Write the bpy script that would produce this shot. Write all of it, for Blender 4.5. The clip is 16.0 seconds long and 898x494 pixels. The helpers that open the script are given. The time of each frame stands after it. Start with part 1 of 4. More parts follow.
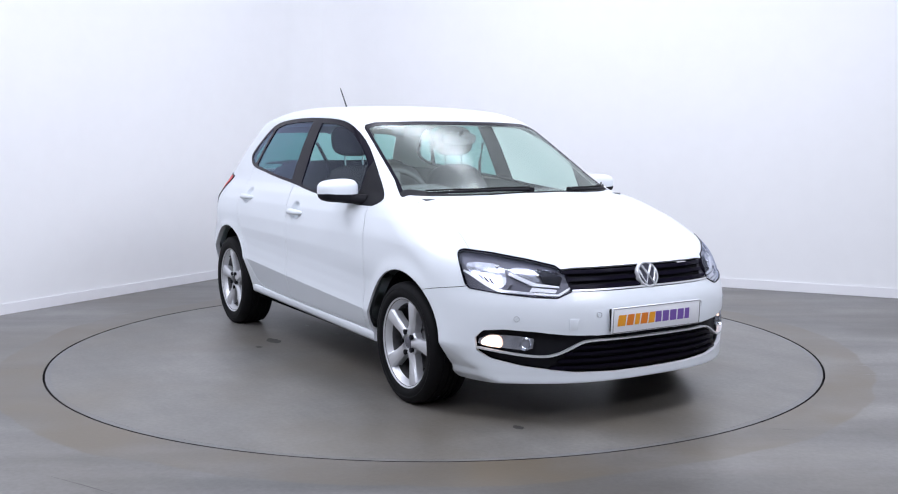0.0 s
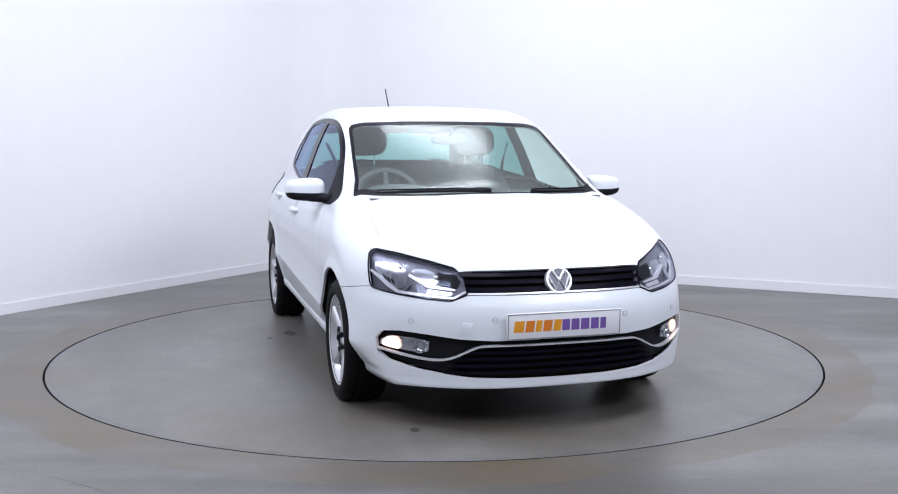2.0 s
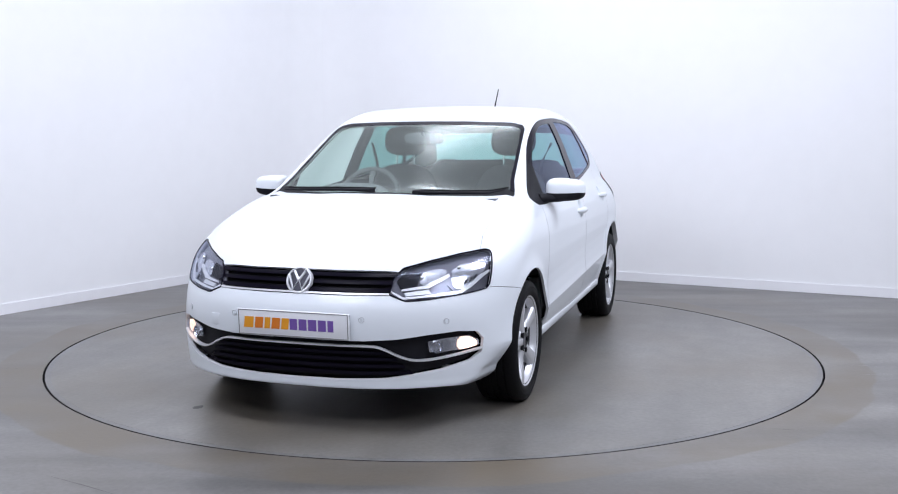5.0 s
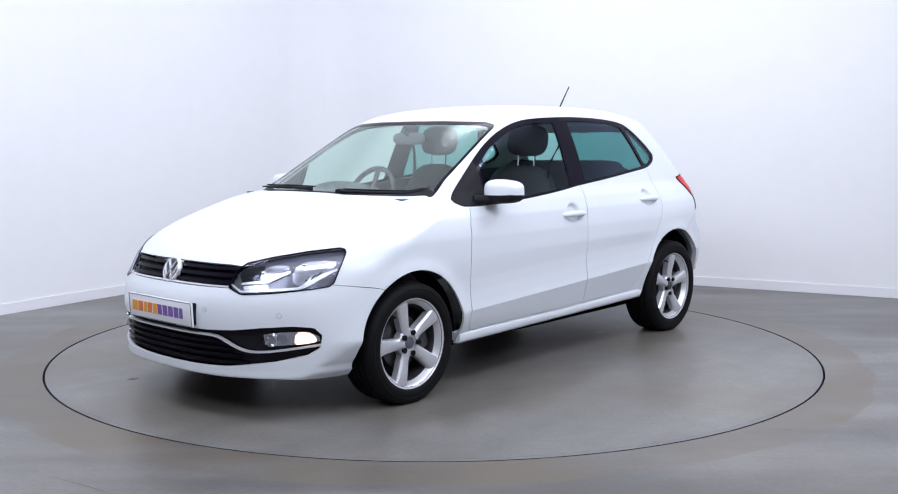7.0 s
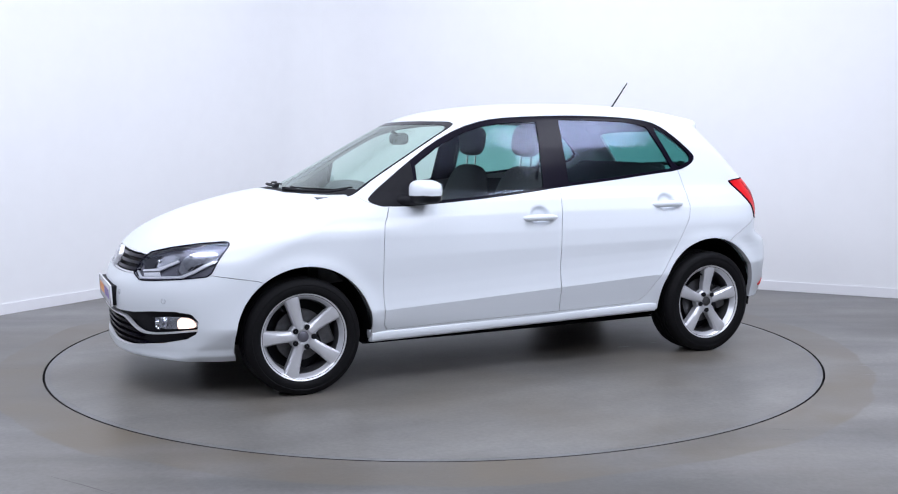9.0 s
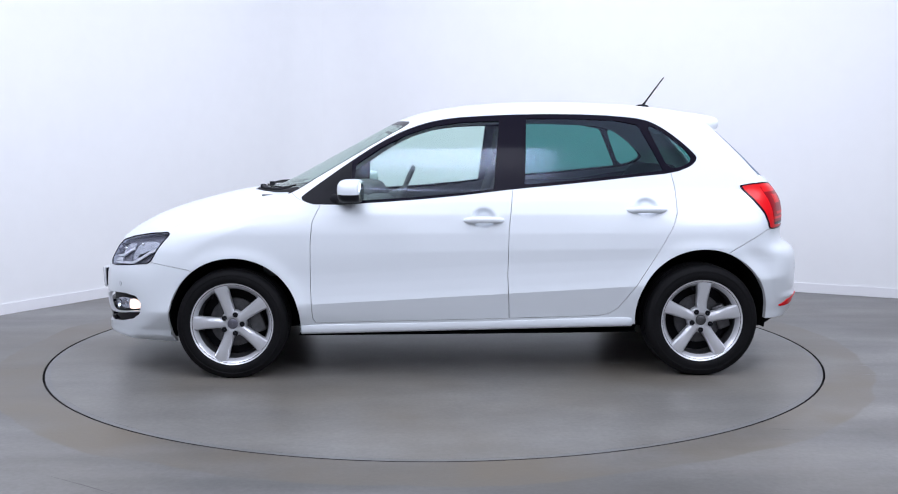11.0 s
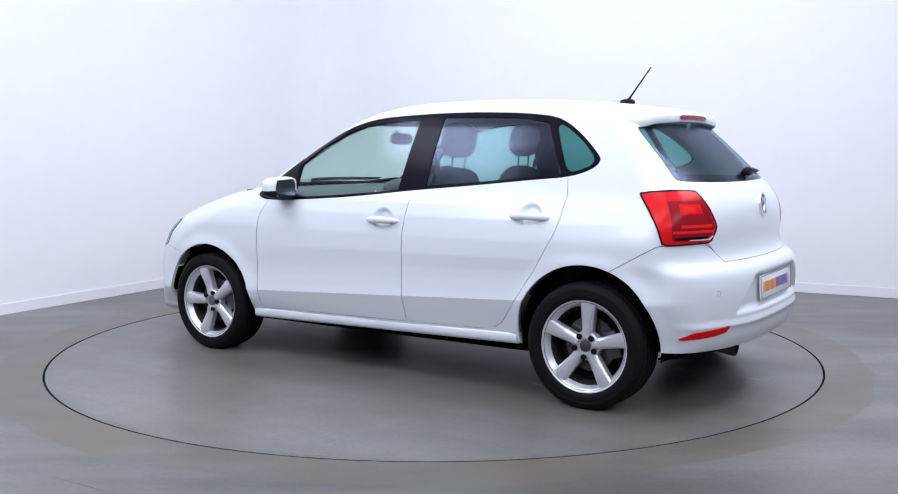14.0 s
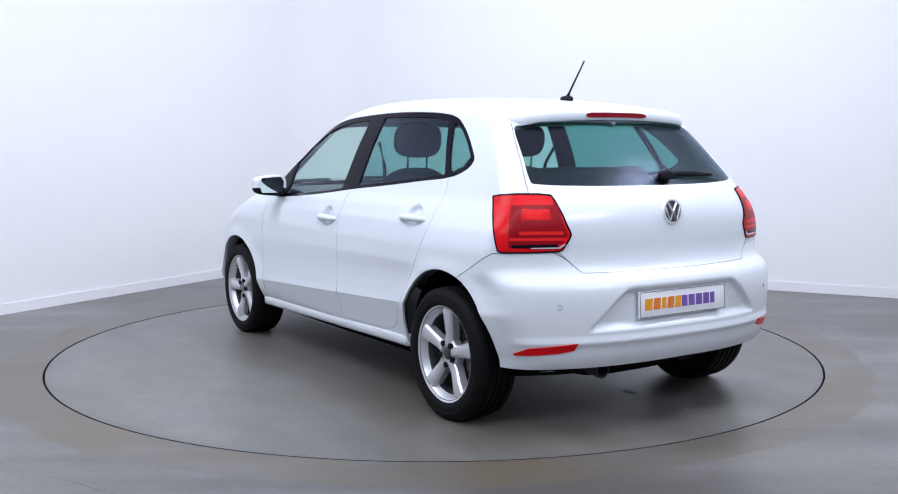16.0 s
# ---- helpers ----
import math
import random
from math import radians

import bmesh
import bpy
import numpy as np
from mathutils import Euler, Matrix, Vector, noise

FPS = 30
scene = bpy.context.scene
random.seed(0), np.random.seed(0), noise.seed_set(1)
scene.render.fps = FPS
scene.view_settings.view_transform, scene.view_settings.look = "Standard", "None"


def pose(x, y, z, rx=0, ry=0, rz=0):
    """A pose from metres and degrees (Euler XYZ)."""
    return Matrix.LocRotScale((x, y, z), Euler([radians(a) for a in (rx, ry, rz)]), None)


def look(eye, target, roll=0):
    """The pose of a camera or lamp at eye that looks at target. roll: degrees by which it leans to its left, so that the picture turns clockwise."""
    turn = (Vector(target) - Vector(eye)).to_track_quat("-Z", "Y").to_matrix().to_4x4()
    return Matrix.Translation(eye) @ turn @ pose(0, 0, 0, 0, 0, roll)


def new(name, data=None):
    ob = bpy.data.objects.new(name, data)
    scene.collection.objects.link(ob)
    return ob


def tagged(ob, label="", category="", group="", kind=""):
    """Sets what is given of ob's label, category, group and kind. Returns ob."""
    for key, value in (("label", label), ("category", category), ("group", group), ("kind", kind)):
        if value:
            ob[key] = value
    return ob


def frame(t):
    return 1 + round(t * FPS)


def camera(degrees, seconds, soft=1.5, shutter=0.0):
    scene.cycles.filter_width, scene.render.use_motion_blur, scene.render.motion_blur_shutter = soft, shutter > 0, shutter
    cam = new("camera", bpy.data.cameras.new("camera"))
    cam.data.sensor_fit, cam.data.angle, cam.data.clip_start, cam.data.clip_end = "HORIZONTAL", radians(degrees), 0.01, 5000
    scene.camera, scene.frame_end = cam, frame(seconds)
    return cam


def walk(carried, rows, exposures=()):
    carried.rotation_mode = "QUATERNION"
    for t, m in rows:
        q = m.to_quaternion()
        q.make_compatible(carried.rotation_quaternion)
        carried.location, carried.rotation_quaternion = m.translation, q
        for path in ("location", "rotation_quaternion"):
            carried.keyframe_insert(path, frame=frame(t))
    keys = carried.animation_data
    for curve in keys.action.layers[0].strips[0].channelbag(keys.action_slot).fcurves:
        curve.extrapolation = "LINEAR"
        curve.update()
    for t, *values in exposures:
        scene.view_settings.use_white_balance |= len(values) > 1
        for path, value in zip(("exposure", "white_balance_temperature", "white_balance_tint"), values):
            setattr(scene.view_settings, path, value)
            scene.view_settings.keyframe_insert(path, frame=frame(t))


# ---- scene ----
# ---- camera: stands still ----
cam = camera(49.2, 16.0, soft=1.1)
EYE = (0.0, -5.916, 1.2232)
CAM_POSE = pose(*EYE, 90 - 5.985, 0, -0.776)
# the picture grows a little cooler and darker as the white front turns away
walk(cam, [(0.0, CAM_POSE), (16.0, CAM_POSE)], [(0.0, .02, 6650, 10), (4.0, .02, 6650, 10), (8.0, .02, 6560, 10), (11.0, .01, 6470, 10), (16.0, .01, 6470, 10)])

# ---- light: a softbox ceiling in a closed white studio ----
world = bpy.data.worlds.new("studio_dark")
scene.world = world
world.use_nodes = True
world.node_tree.nodes["Background"].inputs[0].default_value = (.8, .86, 1, 1)
world.node_tree.nodes["Background"].inputs[1].default_value = 0.02


def ceiling_lamp(name, place, size_x, size_y, watts, color=(1, 1, 1), turn=0, target=None):
    data = bpy.data.lights.new(name, "AREA")
    data.shape, data.size, data.size_y, data.energy, data.color = "RECTANGLE", size_x, size_y, watts, color
    ob = new(name, data)
    ob.matrix_world = look(place, target) if target else pose(*place, 0, 0, turn)
    return ob


ROOM = -27.84   # turn of the far wall about the upright, degrees
COOL = (.900, .950, 1.115)
# soft boxes hung under the ceiling all round the turntable, turned in towards the car, and one overhead
for spot, size, watts in (((2.9, -1.1, 3.45), 1.6, 70), ((3.4, -4.5, 3.35), 2.0, 75), ((-2.2, -4.6, 3.35), 2.0, 56), ((-2.5, -1.4, 3.45), 1.6, 50)):
    ceiling_lamp("softbox_light", spot, size, 1.1, watts, COOL, target=(0, .2, .5))
ceiling_lamp("overhead_softbox_light", (.2, -.4, 3.68), 6.4, 6.4, 148, COOL, ROOM)
# a short strip over the middle and a long one over the front of the turntable
ceiling_lamp("strip_light", (.2, 1.35, 3.6), 1.3, .45, 20, COOL)
ceiling_lamp("strip_light", (0, -3.3, 3.55), 2.4, .35, 32, COOL, target=(0, 0, .6))
# an added, unseen fill lamp over the camera that brightens the far corner
ceiling_lamp("softbox_light", (.9, -6.2, 3.3), 2.4, .8, 28, COOL, target=(-1.6, 4.3, .5))


# ---- materials ----
def material(name, base, rough=.5, metal=0.0, coat=0.0, grain=0.0, scale=40.0, bump=0.0, emit=None, power=0.0, spec=.5):
    m = bpy.data.materials.new(name)
    m.use_nodes = True
    nt = m.node_tree
    b = nt.nodes["Principled BSDF"]
    b.inputs["Base Color"].default_value = (*base, 1)
    b.inputs["Roughness"].default_value = rough
    b.inputs["Metallic"].default_value = metal
    b.inputs["Coat Weight"].default_value = coat
    b.inputs["Coat Roughness"].default_value = .04
    b.inputs["Specular IOR Level"].default_value = spec
    if emit:
        b.inputs["Emission Color"].default_value = (*emit, 1)
        b.inputs["Emission Strength"].default_value = power
    if grain or bump:
        co = nt.nodes.new("ShaderNodeTexCoord")
        big, small = nt.nodes.new("ShaderNodeTexNoise"), nt.nodes.new("ShaderNodeTexNoise")
        for n, s in ((big, scale * .12), (small, scale)):
            n.inputs["Scale"].default_value = s
            n.inputs["Detail"].default_value = 5
            nt.links.new(co.outputs["Object"], n.inputs["Vector"])
        add = nt.nodes.new("ShaderNodeMath")
        add.operation = "ADD"
        nt.links.new(big.outputs["Fac"], add.inputs[0])
        nt.links.new(small.outputs["Fac"], add.inputs[1])
        rng = nt.nodes.new("ShaderNodeMapRange")
        rng.inputs["From Min"].default_value, rng.inputs["From Max"].default_value = .7, 1.3
        rng.inputs["To Min"].default_value, rng.inputs["To Max"].default_value = 1 - grain, 1 + grain
        nt.links.new(add.outputs[0], rng.inputs["Value"])
        mul = nt.nodes.new("ShaderNodeVectorMath")
        mul.operation = "SCALE"
        mul.inputs[0].default_value = base
        nt.links.new(rng.outputs[0], mul.inputs["Scale"])
        nt.links.new(mul.outputs[0], b.inputs["Base Color"])
        if bump:
            bp = nt.nodes.new("ShaderNodeBump")
            bp.inputs["Strength"].default_value = bump
            bp.inputs["Distance"].default_value = .003
            nt.links.new(small.outputs["Fac"], bp.inputs["Height"])
            nt.links.new(bp.outputs[0], b.inputs["Normal"])
    return m


def glass(name, tint, gloss=(.50, .55, .72), rough=.12, head_on=.045):
    """A thin pane: tinted see-through with mirror gloss that grows at grazing angles."""
    m = bpy.data.materials.new(name)
    m.use_nodes = True
    nt = m.node_tree
    nt.nodes.remove(nt.nodes["Principled BSDF"])
    tr, gl, mix, lw, pw, ma = (nt.nodes.new("ShaderNode" + k) for k in ("BsdfTransparent", "BsdfGlossy", "MixShader", "LayerWeight", "Math", "Math"))
    tr.inputs[0].default_value, gl.inputs[0].default_value = (*tint, 1), (*gloss, 1)
    gl.inputs["Roughness"].default_value = rough
    lw.inputs[0].default_value = .5
    pw.operation, ma.operation = "POWER", "MULTIPLY_ADD"
    pw.inputs[1].default_value, ma.inputs[1].default_value, ma.inputs[2].default_value = 5, .92, head_on
    nt.links.new(lw.outputs["Facing"], pw.inputs[0])
    nt.links.new(pw.outputs[0], ma.inputs[0])
    nt.links.new(ma.outputs[0], mix.inputs[0])
    nt.links.new(tr.outputs[0], mix.inputs[1])
    nt.links.new(gl.outputs[0], mix.inputs[2])
    nt.links.new(mix.outputs[0], nt.nodes["Material Output"].inputs[0])
    return m


def floor_material(name, base, stains, ring=False):
    """Grey painted concrete: broad cloudy wear, fine speckle, brownish scuffs."""
    m = material(name, base, rough=.36, bump=.12, grain=.16, scale=46, spec=.45)
    nt = m.node_tree
    b = nt.nodes["Principled BSDF"]
    src = b.inputs["Base Color"].links[0].from_socket
    co = nt.nodes.new("ShaderNodeTexCoord")
    cloud = nt.nodes.new("ShaderNodeTexNoise")
    cloud.inputs["Scale"].default_value, cloud.inputs["Detail"].default_value = .9, 7
    nt.links.new(co.outputs["Object"], cloud.inputs["Vector"])
    ramp = nt.nodes.new("ShaderNodeMapRange")
    ramp.inputs["From Min"].default_value, ramp.inputs["From Max"].default_value = .42, .68
    nt.links.new(cloud.outputs["Fac"], ramp.inputs["Value"])
    fac = ramp.outputs[0]
    amount = nt.nodes.new("ShaderNodeMath")
    amount.operation = "MULTIPLY"
    amount.inputs[1].default_value = stains
    if ring:
        # a worn brown track swept round the turntable's edge
        ln, wob, sub, r2, mx = (nt.nodes.new(k) for k in ("ShaderNodeVectorMath", "ShaderNodeTexNoise", "ShaderNodeMath", "ShaderNodeMapRange", "ShaderNodeMath"))
        ln.operation, sub.operation, mx.operation = "LENGTH", "SUBTRACT", "MULTIPLY_ADD"
        nt.links.new(co.outputs["Object"], ln.inputs[0])
        nt.links.new(ln.outputs["Value"], sub.inputs[0])
        sub.inputs[1].default_value = 2.10
        edge = nt.nodes.new("ShaderNodeTexNoise")
        edge.inputs["Scale"].default_value, edge.inputs["Detail"].default_value = 1.1, 4
        nt.links.new(co.outputs["Object"], edge.inputs["Vector"])
        shift = nt.nodes.new("ShaderNodeMath")
        shift.operation = "MULTIPLY_ADD"
        shift.inputs[1].default_value = .22
        nt.links.new(edge.outputs["Fac"], shift.inputs[0])
        nt.links.new(sub.outputs[0], shift.inputs[2])
        r2.inputs["From Min"].default_value, r2.inputs["From Max"].default_value = .508, .492
        nt.links.new(shift.outputs[0], r2.inputs["Value"])
        wob.inputs["Scale"].default_value, wob.inputs["Detail"].default_value = 1.7, 6
        nt.links.new(co.outputs["Object"], wob.inputs["Vector"])
        nt.links.new(r2.outputs[0], mx.inputs[0])
        full = nt.nodes.new("ShaderNodeMapRange")
        full.inputs["From Min"].default_value, full.inputs["From Max"].default_value = .3, .7
        full.inputs["To Min"].default_value, full.inputs["To Max"].default_value = .12, .95
        nt.links.new(wob.outputs["Fac"], full.inputs["Value"])
        nt.links.new(full.outputs[0], mx.inputs[1])
        faint = nt.nodes.new("ShaderNodeMath")
        faint.operation = "MULTIPLY"
        faint.inputs[1].default_value = .38
        nt.links.new(fac, faint.inputs[0])
        nt.links.new(faint.outputs[0], mx.inputs[2])
        fac = mx.outputs[0]
    nt.links.new(fac, amount.inputs[0])
    # long faint streaks and patches left by cleaning and traffic
    mp, streak, sr, sc = (nt.nodes.new("ShaderNode" + k) for k in ("Mapping", "TexNoise", "MapRange", "VectorMath"))
    mp.inputs["Rotation"].default_value = (0, 0, radians(24))
    mp.inputs["Scale"].default_value = (.35, 1.6, 1)
    streak.inputs["Scale"].default_value, streak.inputs["Detail"].default_value = 1.3, 8
    sr.inputs["From Min"].default_value, sr.inputs["From Max"].default_value = .35, .65
    sr.inputs["To Min"].default_value, sr.inputs["To Max"].default_value = 1 - .48 * stains, 1 + .16 * stains
    sc.operation = "SCALE"
    nt.links.new(co.outputs["Object"], mp.inputs["Vector"])
    nt.links.new(mp.outputs[0], streak.inputs["Vector"])
    nt.links.new(streak.outputs["Fac"], sr.inputs["Value"])
    nt.links.new(src, sc.inputs[0])
    nt.links.new(sr.outputs[0], sc.inputs["Scale"])
    src = sc.outputs[0]
    mix = nt.nodes.new("ShaderNodeMix")
    mix.data_type = "RGBA"
    nt.links.new(amount.outputs[0], mix.inputs["Factor"])
    nt.links.new(src, mix.inputs["A"])
    mix.inputs["B"].default_value = (base[0] * .74, base[1] * .63, base[2] * .47, 1)
    nt.links.new(mix.outputs["Result"], b.inputs["Base Color"])
    return m


PAINT = material("white_car_paint", (.715, .755, .795), rough=.34, coat=.35)
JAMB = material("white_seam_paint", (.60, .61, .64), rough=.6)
WALL = material("white_studio_wall_paint", (.82, .825, .835), rough=.85, grain=.012, scale=7, bump=.03)
TRIM = material("white_skirting_gloss", (.82, .82, .84), rough=.4)
CEIL = material("grey_ceiling_paint", (.24, .24, .25), rough=.9, grain=.01, scale=8)
FLOOR = floor_material("grey_concrete_paint", (.163, .158, .152), 1.0, ring=True)
DISC = floor_material("grey_turntable_paint", (.173, .167, .157), .60)
EDGE = floor_material("worn_edge_paint", (.160, .159, .160), .6)
OIL = material("dried_oil", (.055, .052, .050), rough=.5, grain=.3, scale=60)
SCUFF = material("pale_scuff", (.34, .34, .34), rough=.6, grain=.3, scale=90)
# near-black colour that puts in the shade of the turntable gap
GAP = material("gap_shade_black", (.01, .01, .011), rough=.9)
BLACK = material("black_gloss_plastic", (.006, .005, .011), rough=.2, spec=.07)
DULL = material("black_textured_plastic", (.011, .011, .014), spec=.12, rough=.55, grain=.15, scale=300, bump=.2)
RUBBER = material("black_tyre_rubber", (.006, .006, .007), spec=.12, rough=.62, grain=.2, scale=90, bump=.15)
LINER = material("black_wheel_arch_felt", (.006, .006, .007), spec=.05, rough=.95, grain=.3, scale=120)
ALLOY = material("silver_alloy", (.66, .67, .70), rough=.34, metal=.55, coat=.2, grain=.03, scale=200)
DARK_METAL = material("dark_brake_metal", (.10, .10, .105), rough=.45, metal=.8, grain=.2, scale=60)
PIPE = material("dark_exhaust_steel", (.030, .030, .034), rough=.4, metal=.6, grain=.3, scale=60)
CHROME = material("chrome", (.78, .79, .81), rough=.08, metal=1)
REFLECTOR = material("lamp_reflector", (.58, .60, .66), rough=.20, metal=.9, grain=.35, scale=24)
HOUSING = material("grey_lamp_housing", (.15, .15, .18), rough=.3, metal=.5)
CLEAR = glass("clear_lamp_lens", (.95, .96, .98), rough=.05)
BADGE = material("satin_badge_metal", (.80, .81, .84), rough=.30, metal=.55)
BADGE_DARK = material("grey_badge_ground", (.06, .06, .08), rough=.3, metal=.3)
GREEN = glass("green_tinted_glass", (.80, .93, .88))
REARGLASS = glass("teal_rear_glass", (.32, .60, .57), (.46, .50, .66), .2)
SCREENGLASS = glass("windscreen_glass", (.80, .93, .88), (.85, .92, .88), .2, .085)
PRIVACY = glass("dark_privacy_glass", (.22, .48, .45), (.62, .68, .95), .16)
REDLENS = material("red_lamp_lens", (.66, .006, .010), rough=.3, spec=.16)
DEEPRED = material("dark_red_lamp_lens", (.27, .005, .012), rough=.3, spec=.12)
BRAKERED = material("unlit_brake_lens", (.20, .004, .010), rough=.2, spec=.3)
GLOWRED = material("bright_red_lamp_lens", (.74, .02, .018), rough=.3, spec=.12)
LIT = material("lit_lamp", (1, .9, .8), rough=.4, emit=(1, .66, .50), power=1.5)
CLOTH = material("charcoal_seat_cloth", (.042, .043, .047), rough=.9, grain=.25, scale=250, bump=.3)
DASH = material("dark_grey_dashboard", (.11, .114, .12), rough=.6, grain=.15, scale=300, bump=.25)
LINING = material("pale_grey_headlining", (.50, .50, .48), rough=.95, grain=.04, scale=150)
SEAMGREY = material("grey_joint", (.42, .43, .46), rough=.6)
GREY = material("grey_trim", (.22, .22, .22), rough=.7, grain=.05, scale=100)
PLATE = material("white_plate_plastic", (.80, .81, .84), rough=.25, coat=.3)
ORANGE = material("orange_print", (.80, .33, .02), rough=.4)
AMBER = material("deep_orange_print", (.72, .20, .02), rough=.4)
PURPLE = material("purple_print", (.17, .09, .36), rough=.4)
MIRROR = material("mirror_glass", (.75, .85, .82), rough=.02, metal=1)
BULB = material("clear_bulb_chrome", (.8, .8, .8), rough=.1, metal=1)


# ---- the car's skin: one smooth solid in the car's own space (x forward, y to its left, z up) ----
def ease(v, a, b):
    t = np.clip((v - a) / (b - a), 0, 1)
    return t * t * (3 - 2 * t)


def rounded(poly, times=2, closed=True):
    """Corner cutting."""
    p = np.array(poly, float)
    for _ in range(times):
        q = np.roll(p, -1, 0) if closed else p[1:]
        o = p if closed else p[:-1]
        r = np.empty((2 * len(o), p.shape[1]))
        r[0::2], r[1::2] = 0.75 * o + 0.25 * q, 0.25 * o + 0.75 * q
        p = r if closed else np.vstack([p[:1], r, p[-1:]])
    return p


def sd_poly(u, v, poly):
    """Signed distance to a closed polygon, negative inside."""
    p = np.array(poly, float)
    best, inside = np.full(u.shape, 1e9), np.zeros(u.shape, bool)
    for (ax, ay), (bx, by) in zip(p, np.roll(p, -1, 0)):
        ex, ey, wx, wy = bx - ax, by - ay, u - ax, v - ay
        t = np.clip((wx * ex + wy * ey) / (ex * ex + ey * ey + 1e-12), 0, 1)
        best = np.minimum(best, (wx - ex * t) ** 2 + (wy - ey * t) ** 2)
        if ay != by:
            inside ^= ((ay > v) != (by > v)) & (u < ex * (v - ay) / ey + ax)
    return np.where(inside, -1, 1) * np.sqrt(best)


# side profile on the centre line, from the chin over the nose, bonnet, screen, roof and tail
PROFILE = [(1.75, .165), (1.96, .150), (2.025, .165), (2.045, .215), (2.050, .30), (2.052, .39), (2.055, .45), (2.048, .52),
           (2.030, .565), (2.005, .61), (1.985, .65), (1.955, .692), (1.89, .748), (1.80, .800), (1.67, .855), (1.50, .905),
           (1.335, .945), (1.17, .972), (1.085, .980), (1.00, 1.018), (.886, 1.080), (.711, 1.176), (.537, 1.270),
           (.42, 1.332), (.30, 1.380), (.14, 1.418), (-.10, 1.447), (-.40, 1.458), (-.70, 1.454), (-1.00, 1.437),
           (-1.25, 1.405), (-1.34, 1.383), (-1.38, 1.345), (-1.548, 1.20), (-1.70, 1.052), (-1.755, .995), (-1.795, .93),
           (-1.805, .85), (-1.80, .74), (-1.815, .685), (-1.875, .655), (-1.893, .60), (-1.895, .50), (-1.888, .40), (-1.87, .31),
           (-1.80, .235), (-1.70, .195), (-1.30, .185), (0, .175)]
# half width of the middle section by height
SECTION = [(.0, .70), (.15, .735), (.20, .785), (.24, .786), (.28, .800), (.425, .8405), (.46, .836), (.52, .832), (.58, .832),
           (.66, .838), (.75, .836), (.85, .822), (.92, .797), (.97, .768), (1.10, .718), (1.20, .678), (1.30, .630),
           (1.36, .597), (1.45, .53), (1.6, .40)]
LOW = [(-2.1, .25), (-1.85, .100), (-1.7, .040), (-1.5, .012), (-1.25, .002), (-.8, .002), (0, 0), (.8, .006), (1.25, .0), (1.5, .012),
       (1.7, .045), (1.9, .10), (2.2, .25)]
HIGH = [(-2.1, .30), (-1.8, .10), (-1.5, .050), (-1.24, .047), (-.9, .024), (-.5, .006), (0, 0), (.3, .010), (.6, .030), (.88, .050),
        (1.2, .036), (1.6, .055), (2.2, .3)]
LIFT = .010
HUB_F, HUB_R = (1.236, .277), (-1.236, .285)
ARCH_F, ARCH_R = (1.225, .282, .343), (-1.237, .312, .352)

HANDLES = ((-.080, .819), (-.935, .870))


def blur(a, s, axis):
    k = np.exp(-0.5 * (np.arange(-3 * s, 3 * s + 1) / s) ** 2)
    k /= k.sum()
    pad = [(3 * s, 3 * s) if i == axis else (0, 0) for i in range(a.ndim)]
    return np.apply_along_axis(lambda r: np.convolve(r, k, "valid"), axis, np.pad(a, pad, mode="edge"))


G = 0.005
gx, gz = np.meshgrid(np.arange(-2.3, 2.5, G), np.arange(-.1, 1.7, G), indexing="ij")
PROF = blur(blur(sd_poly(gx, gz, rounded(PROFILE, 2)), 2, 0), 2, 1)
zz = np.arange(-.1, 1.7, G)
SEC = blur(np.interp(zz, *zip(*SECTION)), 1, 0)
xx = np.arange(-2.3, 2.5, G)
LOWT, HIGHT = blur(np.interp(xx, *zip(*LOW)), 14, 0), blur(np.interp(xx, *zip(*HIGH)), 14, 0)


def table(t, v, start):
    return np.interp((v - start) / G, np.arange(len(t)), t)


def prof(x, z):
    i, k = np.clip((x + 2.3) / G, 0, PROF.shape[0] - 1.01), np.clip((z + .1) / G, 0, PROF.shape[1] - 1.01)
    i0, k0 = i.astype(int), k.astype(int)
    a, b = i - i0, k - k0
    return ((PROF[i0, k0] * (1 - a) + PROF[i0 + 1, k0] * a) * (1 - b) + (PROF[i0, k0 + 1] * (1 - a) + PROF[i0 + 1, k0 + 1] * a) * b)


def half_width(x, z):
    s = ease(z, .76, 1.0)
    zs = z + .053 * x * ease(z, .22, .34) * ease(-z, -.72, -.55)
    h = table(SEC, zs, -.1) - (1 - s) * table(LOWT, x, -2.3) - s * table(HIGHT, x, -2.3)
    for cx, cz, r in (ARCH_F, ARCH_R):
        d = np.hypot(x - cx, z - cz) - r
        h = h + .012 * np.exp(-(d / .045) ** 2) * ease(z, .2, .35) * ease(-z, -.85, -.6)
    # the bumper tucks in below
    h = h - .022 * ease(x, 1.35, 1.6) * ease(-z, -.26, -.15)
    for cx, cz in HANDLES:
        # a thumb bowl behind each door handle
        h = h - .026 * np.exp(-(((x - cx) / .054) ** 2 + ((z - cz - .012) / .044) ** 2) ** 3)
    return h


